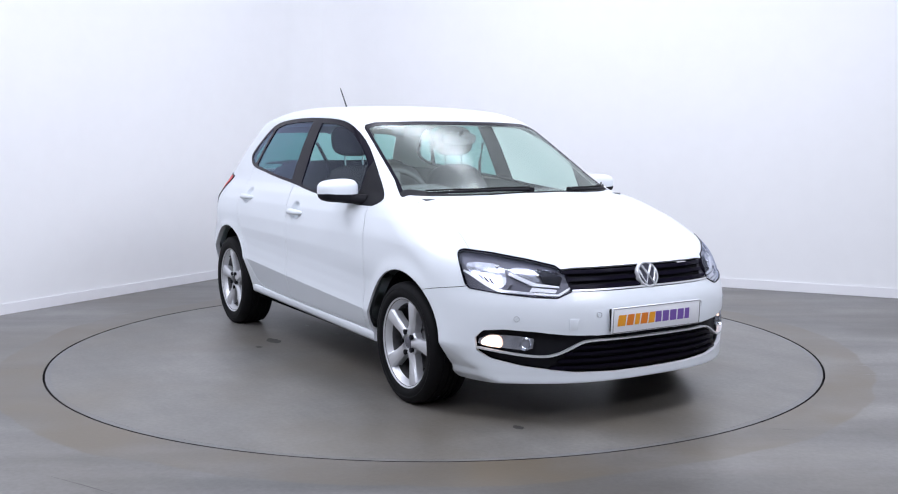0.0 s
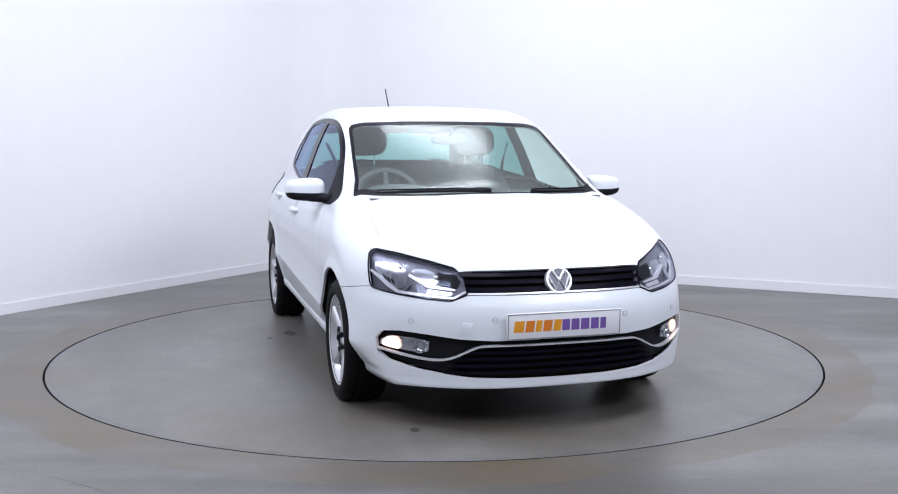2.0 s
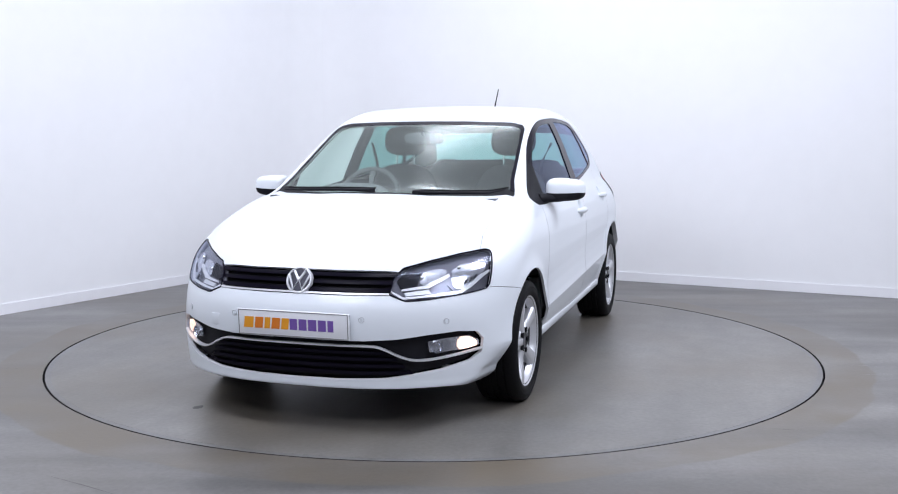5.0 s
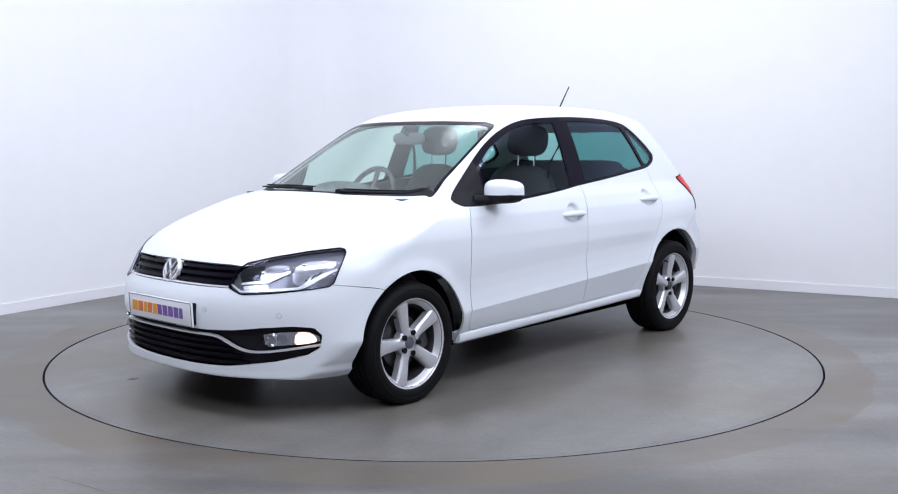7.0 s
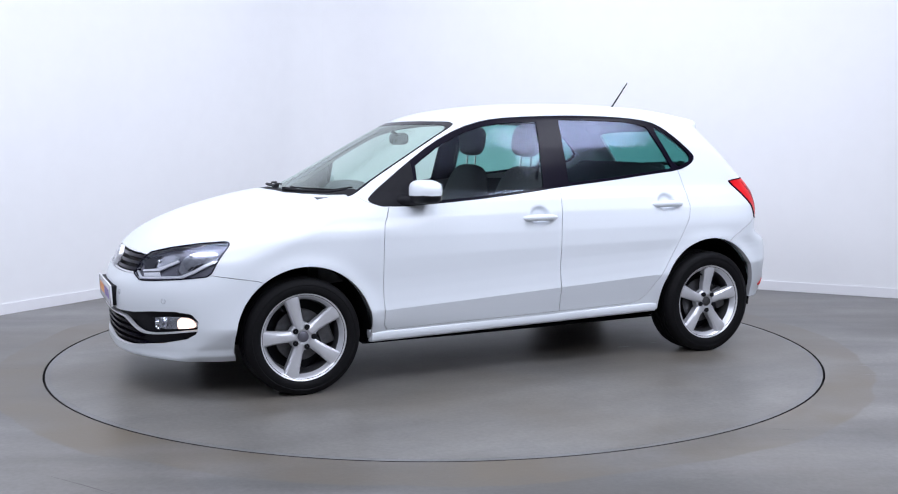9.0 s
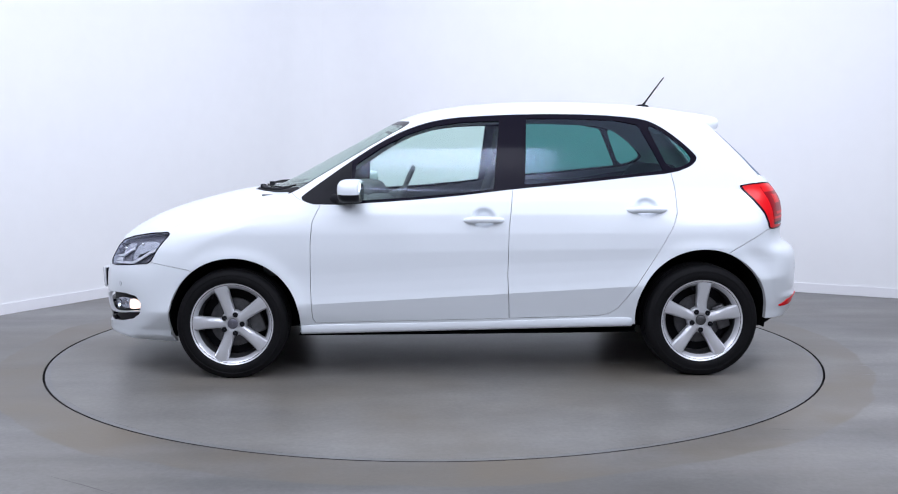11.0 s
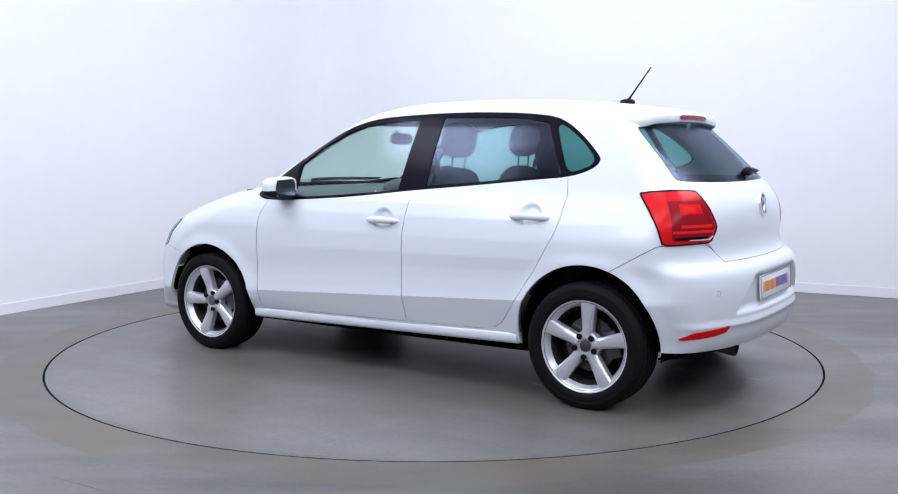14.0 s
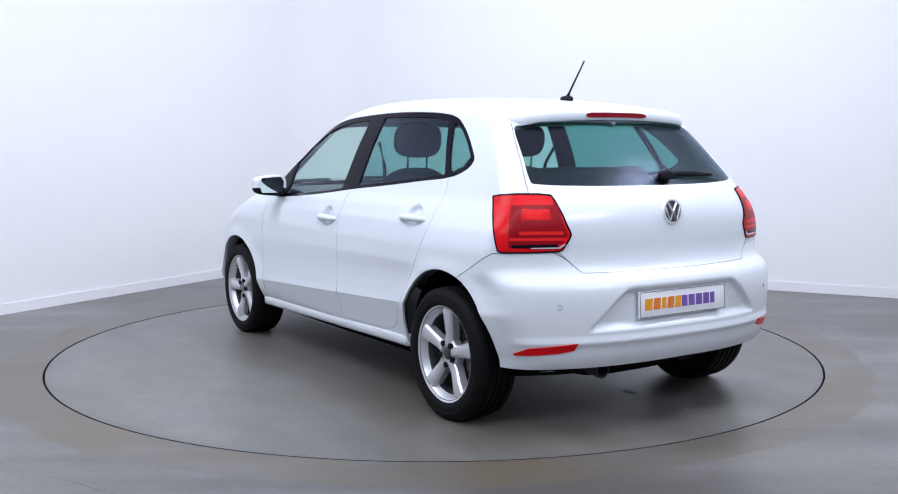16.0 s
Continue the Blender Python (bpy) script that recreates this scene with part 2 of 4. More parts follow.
def skin(x, y, z):
    """Below nought inside the car."""
    y = np.abs(y)
    c = y ** 3
    bend = (.42 + .36 * ease(x, .9, 1.6)) * c * ease(x, -.2, .3) - .42 * c * ease(-x, .8, 1.3)
    a = prof(x + bend, z + .075 * y * y * ease(z, .6, .9))
    a = a + .030 * ease(-x, 1.6, 1.75) * ease(.33 + (.605 - z) * 1.1 - y, -.015, .030) * ease(z, .444, .474) * ease(-z, -.622, -.586)
    a = a - .010 * np.exp(-((z - .402) / .016) ** 2) * ease(-x, 1.45, 1.65)
    a = a - .008 * np.exp(-((z - .188) / .020) ** 2) * ease(x, 1.6, 1.85)
    b = (y - half_width(x, z)) * .95
    k = .045 + .06 * ease(x, .9, 1.3) * ease(z, .3, .6) + .012 * ease(-x, 1.2, 1.5) - .025 * ease(-z, -.3, -.22)
    return np.maximum(a, b) + np.maximum(k - np.abs(a - b), 0) ** 2 / (4 * k)


def slope(v, e=.006):
    x, y, z = v.T
    return np.stack([skin(x + e, y, z) - skin(x - e, y, z), skin(x, y + e, z) - skin(x, y - e, z), skin(x, y, z + e) - skin(x, y, z - e)], 1) / (2 * e)


def settle(v, times=3):
    """Moves points onto the skin."""
    for _ in range(times):
        g = slope(v)
        step = skin(*v.T) / np.maximum((g * g).sum(1), .05)
        v = v - np.clip(step, -.03, .03)[:, None] * g * np.array([1, 1, 1])
    return v


def net(h):
    """The left half of the skin as triangles about h wide."""
    ax, ay, az = np.arange(-2.02, 2.16, h), np.arange(-1.5 * h, .93, h), np.arange(.10, 1.52, h)
    f = skin(*np.meshgrid(ax, ay, az, indexing="ij"))
    ins = f < 0
    n = np.array(f.shape) - 1
    acc, cnt = np.zeros((*n, 3)), np.zeros(n)
    sl = lambda o: tuple(slice(o[d], o[d] + n[d]) for d in range(3))
    corners = [(i, j, k) for i in (0, 1) for j in (0, 1) for k in (0, 1)]
    for a in corners:
        for d in range(3):
            if a[d] == 0:
                b = tuple(1 if e == d else a[e] for e in range(3))
                fa, fb = f[sl(a)], f[sl(b)]
                cross = (fa < 0) != (fb < 0)
                t = np.where(cross, fa / np.where(cross, fa - fb, 1), 0)
                for e in range(3):
                    acc[..., e] += np.where(cross, (a[e] + t if e == d else a[e]), 0)
                cnt += cross
    cells = np.argwhere(cnt > 0)
    ids = -np.ones(n, int)
    ids[tuple(cells.T)] = np.arange(len(cells))
    loc = acc[tuple(cells.T)] / cnt[tuple(cells.T)][:, None]
    v = (cells + loc) * h + np.array([ax[0], ay[0], az[0]])
    tris = []
    for d in range(3):
        e1, e2 = (d + 1) % 3, (d + 2) % 3
        o = [slice(None)] * 3
        lo, hi = list(o), list(o)
        lo[d], hi[d] = slice(0, -1), slice(1, None)
        p = np.argwhere(ins[tuple(lo)] != ins[tuple(hi)])
        p = p[(p[:, e1] > 0) & (p[:, e2] > 0) & (p[:, e1] < n[e1]) & (p[:, e2] < n[e2])]
        first = ins[tuple(p.T)]
        def cell(s1, s2):
            q = p.copy()
            q[:, e1] -= s1
            q[:, e2] -= s2
            return ids[tuple(q.T)]
        q = np.stack([cell(1, 1), cell(0, 1), cell(0, 0), cell(1, 0)], 1)
        q[~first] = q[~first][:, ::-1]
        q = q[(q >= 0).all(1)]
        tris += [q[:, [0, 1, 2]], q[:, [0, 2, 3]]]
    return settle(v, 4), np.vstack(tris)


def split(mesh, g):
    """Cuts a mesh along g = 0: the piece where g < 0, and the rest."""
    v, t = mesh
    gv = np.array(g(v), float)
    gv[np.abs(gv) < 1e-6] = 1e-6
    neg = gv[t] < 0
    count = neg.sum(1)
    keep_in, keep_out = list(t[count == 3]), list(t[count == 0])
    mixed = np.where((count > 0) & (count < 3))[0]
    extra, made, base = [], {}, len(v)
    def mid(a, b):
        key = (a, b) if a < b else (b, a)
        if key not in made:
            a, b = key
            s = gv[a] / (gv[a] - gv[b])
            made[key] = base + len(extra)
            extra.append(v[a] * (1 - s) + v[b] * s)
        return made[key]
    for i in mixed:
        one_neg = count[i] == 1
        j = int(np.argmax(neg[i])) if one_neg else int(np.argmin(neg[i]))
        a, b, c = int(t[i][j]), int(t[i][(j + 1) % 3]), int(t[i][(j + 2) % 3])
        ab, ac = mid(a, b), mid(a, c)
        tip, quad = (keep_in, keep_out) if one_neg else (keep_out, keep_in)
        tip.append((a, ab, ac))
        quad += [(ab, b, c), (ab, c, ac)]
    vv = np.vstack([v, np.array(extra)]) if extra else v
    return tidy(vv, keep_in), tidy(vv, keep_out)


def tidy(v, t):
    t = np.array(t, int).reshape(-1, 3)
    used, inv = np.unique(t, return_inverse=True)
    return v[used], inv.reshape(-1, 3)


def inside(mesh, g):
    return split(mesh, g)[0]


def whole(mesh):
    """The left half and its mirror image, welded on the centre line."""
    v, t = mesh
    w = v * [1, -1, 1]
    n = len(v)
    link = np.where(np.abs(v[:, 1]) < 1e-4, np.arange(n), np.arange(n) + n)
    return tidy(np.vstack([v, w]), np.vstack([t, link[t][:, ::-1]]))


def mirrored(mesh):
    return mesh[0] * [1, -1, 1], mesh[1][:, ::-1]


def shell(mesh, depth=.012, lift=0.0, lean=None):
    """Gives a piece of skin a rim that turns inwards. Vertices, faces and normals."""
    v, t = mesh
    v = settle(v, 2)
    nrm = slope(v if lean is None else v + lean)
    nrm /= np.linalg.norm(nrm, axis=1)[:, None]
    v = v + nrm * lift
    e = np.vstack([t[:, [0, 1]], t[:, [1, 2]], t[:, [2, 0]]])
    code = {}
    for a, b in e.tolist():
        code[(a, b)] = code.get((a, b), 0) + 1
    rim = [(a, b) for a, b in code if (b, a) not in code]
    back, vs, ns, faces = {}, list(v), list(nrm), [tuple(f) for f in t.tolist()]
    if depth > 0:
        for a, b in rim:
            for i in (a, b):
                if i not in back:
                    back[i] = len(vs)
                    vs.append(v[i] - nrm[i] * depth)
                    ns.append(nrm[i])
            faces.append((b, a, back[a], back[b]))
    return np.array(vs), faces, np.array(ns), len(t)


# ---- geometry helpers ----
def mesh_of(name, verts, faces, mat, smooth=35, normals=None):
    me = bpy.data.meshes.new(name)
    me.from_pydata([tuple(map(float, v)) for v in verts], [], [tuple(map(int, f)) for f in faces])
    me.materials.append(mat)
    if smooth:
        me.shade_smooth()
        if normals is None:
            me.set_sharp_from_angle(angle=radians(smooth))
    if normals is not None:
        me.normals_split_custom_set_from_vertices([tuple(map(float, n)) for n in normals])
    return me


def part(name, geo, mat, parent, label="", m=None, smooth=35):
    ob = new(name, mesh_of(name, geo[0], geo[1], mat, smooth))
    ob.parent = parent
    if m is not None:
        ob.matrix_basis = m
    return tagged(ob, label)


def thing(name, label, category, **more):
    return tagged(new(name), label, category, **more)


def rbox(sx, sy, sz, bevel=.01, segments=2, at=(0, 0, 0)):
    bm = bmesh.new()
    bmesh.ops.create_cube(bm, size=1, matrix=Matrix.Translation(at) @ Matrix.Diagonal((sx, sy, sz, 1)))
    if bevel:
        bmesh.ops.bevel(bm, geom=bm.edges[:], offset=bevel, segments=segments, affect="EDGES", profile=.5)
    return freed(bm)


def freed(bm):
    bm.verts.index_update()
    geo = [tuple(v.co) for v in bm.verts], [[v.index for v in f.verts] for f in bm.faces]
    bm.free()
    return geo


def joined(*geos):
    vs, fs = [], []
    for v, f in geos:
        n = len(vs)
        vs += [tuple(p) for p in v]
        fs += [[i + n for i in q] for q in f]
    return vs, fs


def moved(geo, m):
    return [tuple(m @ Vector(v)) for v in geo[0]], geo[1] if m.determinant() > 0 else [f[::-1] for f in geo[1]]


def lathe(profile, n=64, close=False):
    """Turns (radius, y) pairs about the y axis."""
    vs = [(r * math.cos(2 * math.pi * i / n), y, r * math.sin(2 * math.pi * i / n)) for r, y in profile for i in range(n)]
    k = len(profile)
    fs = [(a * n + i, a * n + (i + 1) % n, ((a + 1) % k) * n + (i + 1) % n, ((a + 1) % k) * n + i)
          for a in range(k if close else k - 1) for i in range(n)]
    return vs, fs


def tube(path, r, n=10, cap=True):
    """A round bar along a path; r may be a list."""
    p = [Vector(q) for q in path]
    rs = r if isinstance(r, (list, tuple)) else [r] * len(p)
    vs, fs = [], []
    for i, q in enumerate(p):
        d = (p[min(i + 1, len(p) - 1)] - p[max(i - 1, 0)]).normalized()
        u = d.cross(Vector((0, 0, 1)) if abs(d.z) < .9 else Vector((0, 1, 0))).normalized()
        w = d.cross(u)
        vs += [tuple(q + (u * math.cos(2 * math.pi * j / n) + w * math.sin(2 * math.pi * j / n)) * rs[i]) for j in range(n)]
    fs = [(a * n + j, a * n + (j + 1) % n, (a + 1) * n + (j + 1) % n, (a + 1) * n + j) for a in range(len(p) - 1) for j in range(n)]
    if cap:
        fs += [tuple(range(n))[::-1], tuple(range((len(p) - 1) * n, len(p) * n))]
    return vs, fs


def cushion(sx, sy, sz, power=3.0, n=20, at=(0, 0, 0)):
    """A soft box with rounded sides."""
    bm = bmesh.new()
    bmesh.ops.create_cube(bm, size=2)
    bmesh.ops.subdivide_edges(bm, edges=bm.edges[:], cuts=max(3, n // 3), use_grid_fill=True)
    for v in bm.verts:
        k = sum(abs(c) ** power for c in v.co) ** (-1 / power)
        v.co = Vector((v.co.x * k * sx / 2 + at[0], v.co.y * k * sy / 2 + at[1], v.co.z * k * sz / 2 + at[2]))
    return freed(bm)


def prism(poly, depth, at=0.0):
    """A plate: an outline in x, z, from y = at to at + depth."""
    n = len(poly)
    vs = [(x, at, z) for x, z in poly] + [(x, at + depth, z) for x, z in poly]
    fs = [tuple(range(n)), tuple(range(2 * n - 1, n - 1, -1))] + [(i, i + n, (i + 1) % n + n, (i + 1) % n) for i in range(n)]
    bm = bmesh.new()
    bv = [bm.verts.new(v) for v in vs]
    for f in fs:
        bm.faces.new([bv[i] for i in f])
    bmesh.ops.recalc_face_normals(bm, faces=bm.faces[:])
    return freed(bm)


# ---- the studio ----
RADIUS = 2.224
E1 = Vector((math.cos(radians(ROOM)), math.sin(radians(ROOM)), 0))
E2 = Vector((.508, .8613, 0))
CORNER = Vector((-1.206, 4.355, 0))
SPAN1, SPAN2, HIGH_ROOM = 11.0, 11.5, 3.75


def room_point(a, b, z):
    """a metres along the far wall, b metres back from it."""
    return CORNER + E1 * a - E2 * b + Vector((0, 0, z))


def wall_line(r=.55):
    """The inner line of the walls, with softly rounded corners."""
    pts = []
    for ca, cb, start in ((r, r, 180), (SPAN1 - r, r, 90), (SPAN1 - r, SPAN2 - r, 0), (r, SPAN2 - r, -90)):
        for i in range(13):
            w = radians(start - 90 * i / 12)
            pts.append((ca + r * math.cos(w), cb - r * math.sin(w)))
    return pts


def extruded(points, z0, z1, thick):
    n = len(points)
    cx, cy = SPAN1 / 2, SPAN2 / 2
    vs = []
    for k, z in ((0, z0), (0, z1), (thick, z1), (thick, z0)):
        for a, b in points:
            da, db = a - cx, b - cy
            vs.append(room_point(a + math.copysign(k, da), b + math.copysign(k, db), z))
    fs = [(r * n + i, ((r + 1) % 4) * n + i, ((r + 1) % 4) * n + i + 1, r * n + i + 1) for r in range(4) for i in range(n - 1)]
    fs += [(0, n, 2 * n, 3 * n), (n - 1, 4 * n - 1, 3 * n - 1, 2 * n - 1)]
    return vs, fs


def solid(name, geo, mat, label, category, smooth=35):
    ob = new(name, mesh_of(name, geo[0], geo[1], mat, smooth))
    return tagged(ob, label, category, kind="structure")


line = wall_line()
# each wall runs from the middle of one rounded corner to the middle of the next
for i, nm in enumerate(("wall_west", "wall_north", "wall_east", "wall_south")):
    c0, c1 = 13 * ((i + 3) % 4) + 6, 13 * i + 6
    pts = [line[j % 52] for j in range(c0, (c1 if c1 > c0 else c1 + 52) + 1)]
    solid(nm, extruded(pts, 0, HIGH_ROOM, .15), WALL, "smooth white painted studio wall meeting a grey floor", "wall")
    inset = [(SPAN1 / 2 + (a - SPAN1 / 2) * (1 - .012 / SPAN1 * 2), SPAN2 / 2 + (b - SPAN2 / 2) * (1 - .012 / SPAN2 * 2)) for a, b in pts]
    solid("baseboard_" + nm[5:], extruded(inset, 0.001, .079, .0105), TRIM, "low white skirting board along the studio wall", "baseboard")
corners = [room_point(a, b, 0) for a, b in ((-.1, -.1), (SPAN1 + .1, -.1), (SPAN1 + .1, SPAN2 + .1), (-.1, SPAN2 + .1))]


def ring_plate(outer, r, z0, z1, n=128):
    """A floor slab with a round hole."""
    cut = [(r * math.cos(2 * math.pi * i / n), r * math.sin(2 * math.pi * i / n)) for i in range(n)]
    far = []
    for x, y in cut:
        d, best = Vector((x, y, 0)).normalized(), 1e9
        for a, b in zip(outer, outer[1:] + outer[:1]):
            e = b - a
            den = d.x * e.y - d.y * e.x
            if abs(den) > 1e-9:
                t = (a.x * e.y - a.y * e.x) / den
                s = (a.x * d.y - a.y * d.x) / den
                if t > 0 and -1e-6 <= s <= 1 + 1e-6:
                    best = min(best, t)
        far.append((d.x * best, d.y * best))
    vs = [(*p, z1) for p in cut] + [(*p, z1) for p in far] + [(*p, z0) for p in cut]
    fs = []
    for i in range(n):
        j = (i + 1) % n
        fs += [(i, n + i, n + j, j), (2 * n + i, i, j, 2 * n + j)]
    return vs, fs


floor_slab = solid("floor", ring_plate(corners, RADIUS + .006, -.06, 0, 160), FLOOR, "grey painted concrete studio floor with brownish scuff marks", "floor")
pit = lathe([(.02, 0), (RADIUS + .05, 0)], 96)
solid("turntable_pit", moved(pit, pose(0, 0, -.055, 90)), GAP, "black pit under the round turntable", "pit")
solid("ceiling", ([room_point(a, b, HIGH_ROOM + z) for z in (0, .1) for a, b in ((-.1, -.1), (SPAN1 + .1, -.1), (SPAN1 + .1, SPAN2 + .1), (-.1, SPAN2 + .1))],
                  [(0, 1, 2, 3), (7, 6, 5, 4), (0, 4, 5, 1), (1, 5, 6, 2), (2, 6, 7, 3), (3, 7, 4, 0)]), CEIL, "flat dark grey studio ceiling", "ceiling")

# hairline joints and marks in the concrete round the turntable
for x0, y0, x1, y1, w, mat in ((2.24, -.82, 2.46, -.80, .004, SCUFF), (2.30, -.58, 2.44, -.62, .004, SCUFF), (1.42, -1.80, 1.58, -1.83, .005, OIL),
                               (-2.10, -1.62, -2.02, -1.60, .012, SCUFF), (-2.9, -.55, -2.2, -.62, .006, OIL), (-2.75, -1.98, -1.9, -2.10, .006, OIL),
                               (-1.45, -2.36, -1.05, -2.62, .004, OIL), (2.9, -.4, 4.4, -1.3, .005, OIL)):
    d = Vector((y0 - y1, x1 - x0, 0)).normalized() * w / 2
    bend_x, bend_y = (x0 + x1) / 2 + d.x * 2, (y0 + y1) / 2 + d.y * 2
    part("floor_mark", ([(x0, y0, .0006), (bend_x - d.x, bend_y - d.y, .0006), (x1, y1, .0006), (bend_x + d.x, bend_y + d.y, .0006)], [(0, 1, 2, 3)]), mat, floor_slab, smooth=0)
turntable = thing("turntable", "round grey painted turntable flush with the studio floor", "turntable")
part("deck", moved(lathe([(.001, 0), (.4, 0), (1.2, 0), (RADIUS - .034, 0), (RADIUS - .034, -.04), (.001, -.04)], 160), pose(0, 0, 0, 90)), DISC, turntable)
part("edge_ring", moved(lathe([(RADIUS - .034, -.0005), (RADIUS - .009, -.0005), (RADIUS - .006, -.0012), (RADIUS - .006, -.04), (RADIUS - .034, -.04)], 160), pose(0, 0, 0, 90)), EDGE, turntable, "steel edge of the turntable")
for nm, lbl, mat, spots in (("oil_stain", "dark dried oil stain", OIL, ((1.705, -.590, .032, .022), (-.630, -.805, .085, .040), (-.50, -.95, .03, .02))),
                            ("scuff", "pale scuff mark", SCUFF, ((-1.49, -.20, .055, .022), (-1.01, -.42, .030, .008), (-.63, -.37, .028, .010), (-1.88, -.20, .035, .009), (-1.01, .53, .050, .012), (-1.25, .51, .030, .010)))):
    for x, y, ra, rb in spots:
        rim = [(x + ra * math.cos(i * math.pi / 9) * (1 + .15 * math.sin(5 * i)), y + rb * math.sin(i * math.pi / 9) * (1 + .2 * math.cos(3 * i)), .0006) for i in range(18)]
        part(nm, (rim, [tuple(range(18))]), mat, turntable, lbl, smooth=0)
# black rings added over both gap walls, so the gap reads as dark shade
part("gap_seal", moved(lathe([(RADIUS - .0060, -.0009), (RADIUS - .0048, -.0009), (RADIUS - .0048, -.045)], 160), pose(0, 0, 0, 90)), GAP, turntable, "added black ring for the shade in the gap round the turntable")
solid("floor_seal", moved(lathe([(RADIUS + .0058, -.0012), (RADIUS + .0048, -.0012), (RADIUS + .0048, -.05)], 160), pose(0, 0, 0, 90)), GAP, "added black ring for the shade in the gap round the floor opening", "seal")


# ---- the car ----
car = thing("car", "white five-door hatchback with alloy wheels parked on a turntable", "car")
FULL = net(.015)
half = inside(FULL, lambda v: -v[:, 1])


def skin_part(name, mesh, mat, parent, label="", depth=.012, lift=0.0, jamb=None, crease=None):
    lean = None
    if crease:
        # the panel folds sharply along the crease
        a, b = split(mesh, crease)
        mesh = np.vstack([a[0], b[0]]), np.vstack([a[1], b[1] + len(a[0])])
        near = np.clip(.014 - np.abs(crease(mesh[0])), 0, None)
        lean = np.zeros_like(mesh[0])
        lean[:, 2] = np.where(np.arange(len(mesh[0])) < len(a[0]), -near, near)
    if not len(mesh[1]):
        return None
    vs, fs, ns, n = shell(mesh, depth, lift, lean)
    me = mesh_of(name, vs, fs, mat, 180, None if depth else ns)
    if depth:
        # panel faces keep the skin's own normals, the rim its own
        cut = n
        loops = np.zeros((len(me.loops), 3), np.float32)
        me.polygons.foreach_set("use_smooth", [True] * cut + [False] * (len(me.polygons) - cut))
        vi = np.zeros(len(me.loops), np.int32)
        me.loops.foreach_get("vertex_index", vi)
        loops[:] = ns[vi]
        for p in me.polygons[cut:]:
            loops[p.loop_start:p.loop_start + p.loop_total] = p.normal
        me.normals_split_custom_set(loops.tolist())
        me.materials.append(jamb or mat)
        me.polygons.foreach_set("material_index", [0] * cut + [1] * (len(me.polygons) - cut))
    ob = new(name, me)
    ob.parent = parent
    return tagged(ob, label)


def both(name, mesh, mat, parent, label="", **more):
    """A left piece and its mirror image on the right."""
    return [skin_part(name, mesh, mat, parent, label, **more), skin_part(name, mirrored(mesh), mat, parent, label, **more)]


def side(poly, times=0):
    p = rounded(poly, times)
    return lambda v: sd_poly(v[:, 0], v[:, 2], p)


def facing(poly, times=0):
    p = rounded(poly, times)
    return lambda v: sd_poly(v[:, 1], v[:, 2], p)


def above(poly, times=0):
    p = rounded(poly, times)
    return lambda v: sd_poly(v[:, 0], v[:, 1], p)


def oblique(poly, degrees, times=0):
    p, s, c = rounded(poly, times), math.sin(radians(degrees)), math.cos(radians(degrees))
    return lambda v: sd_poly(-v[:, 0] * s + v[:, 1] * c, v[:, 2], p)


def every(*gs):
    return lambda v: np.max([g(v) for g in gs], 0)


def grown(g, d):
    return lambda v: g(v) - d


def ahead(x):
    return lambda v: x - v[:, 0]


def behind(x):
    return lambda v: v[:, 0] - x


def band(z0, z1):
    return lambda v: np.maximum(z0 - v[:, 2], v[:, 2] - z1)


def strip(points, width, axes=(1, 2)):
    """Near a polyline in two of the axes."""
    p = rounded(points, 2, closed=False)
    def g(v):
        best = np.full(len(v), 1e9)
        for a, b in zip(p[:-1], p[1:]):
            e, w = b - a, v[:, axes] - a
            t = np.clip((w @ e) / (e @ e), 0, 1)
            best = np.minimum(best, np.linalg.norm(w - t[:, None] * e, axis=1))
        return best - width
    return g


def out_of(g):
    return lambda v: -g(v)


def finer(mesh, times=1):
    """Splits every triangle into four."""
    v, t = mesh
    for _ in range(times):
        e = np.sort(np.vstack([t[:, [0, 1]], t[:, [1, 2]], t[:, [2, 0]]]), 1)
        u, inv = np.unique(e, axis=0, return_inverse=True)
        inv = inv.reshape(-1)
        n, m = len(v), len(t)
        ab, bc, ca = inv[:m] + n, inv[m:2 * m] + n, inv[2 * m:] + n
        v = np.vstack([v, (v[u[:, 0]] + v[u[:, 1]]) / 2])
        a, b, c = t.T
        t = np.vstack([np.stack(q, 1) for q in ((a, ab, ca), (ab, b, bc), (ca, bc, c), (ab, bc, ca))])
    return v, t


rest = half
pieces = {}


def take(key, g):
    """Cuts a region from what is left of the skin and leaves a fine seam round it."""
    global rest
    pieces[key], rest = split(rest, g)
    return pieces[key]


SEAM = .0015


def sill_line(x):
    """Height of the sill trim's lower edge, rising to the rear."""
    return .214 + .0195 * (.87 - x)


outer_side = lambda v: .45 - v[:, 1]
# wheel openings
for cx, cz, r in (ARCH_F, ARCH_R):
    take("arch", every(lambda v, cx=cx, cz=cz, r=r: np.hypot(v[:, 0] - cx, v[:, 2] - cz) - r, outer_side))
# underside
UNDER = take("under", lambda v: np.where(v[:, 0] > 1.45, (v[:, 2] - .166 - .020 * ease(v[:, 0], 1.55, 1.95)) * 5, np.maximum(slope(v)[:, 2] + .80, v[:, 2] - .24)))

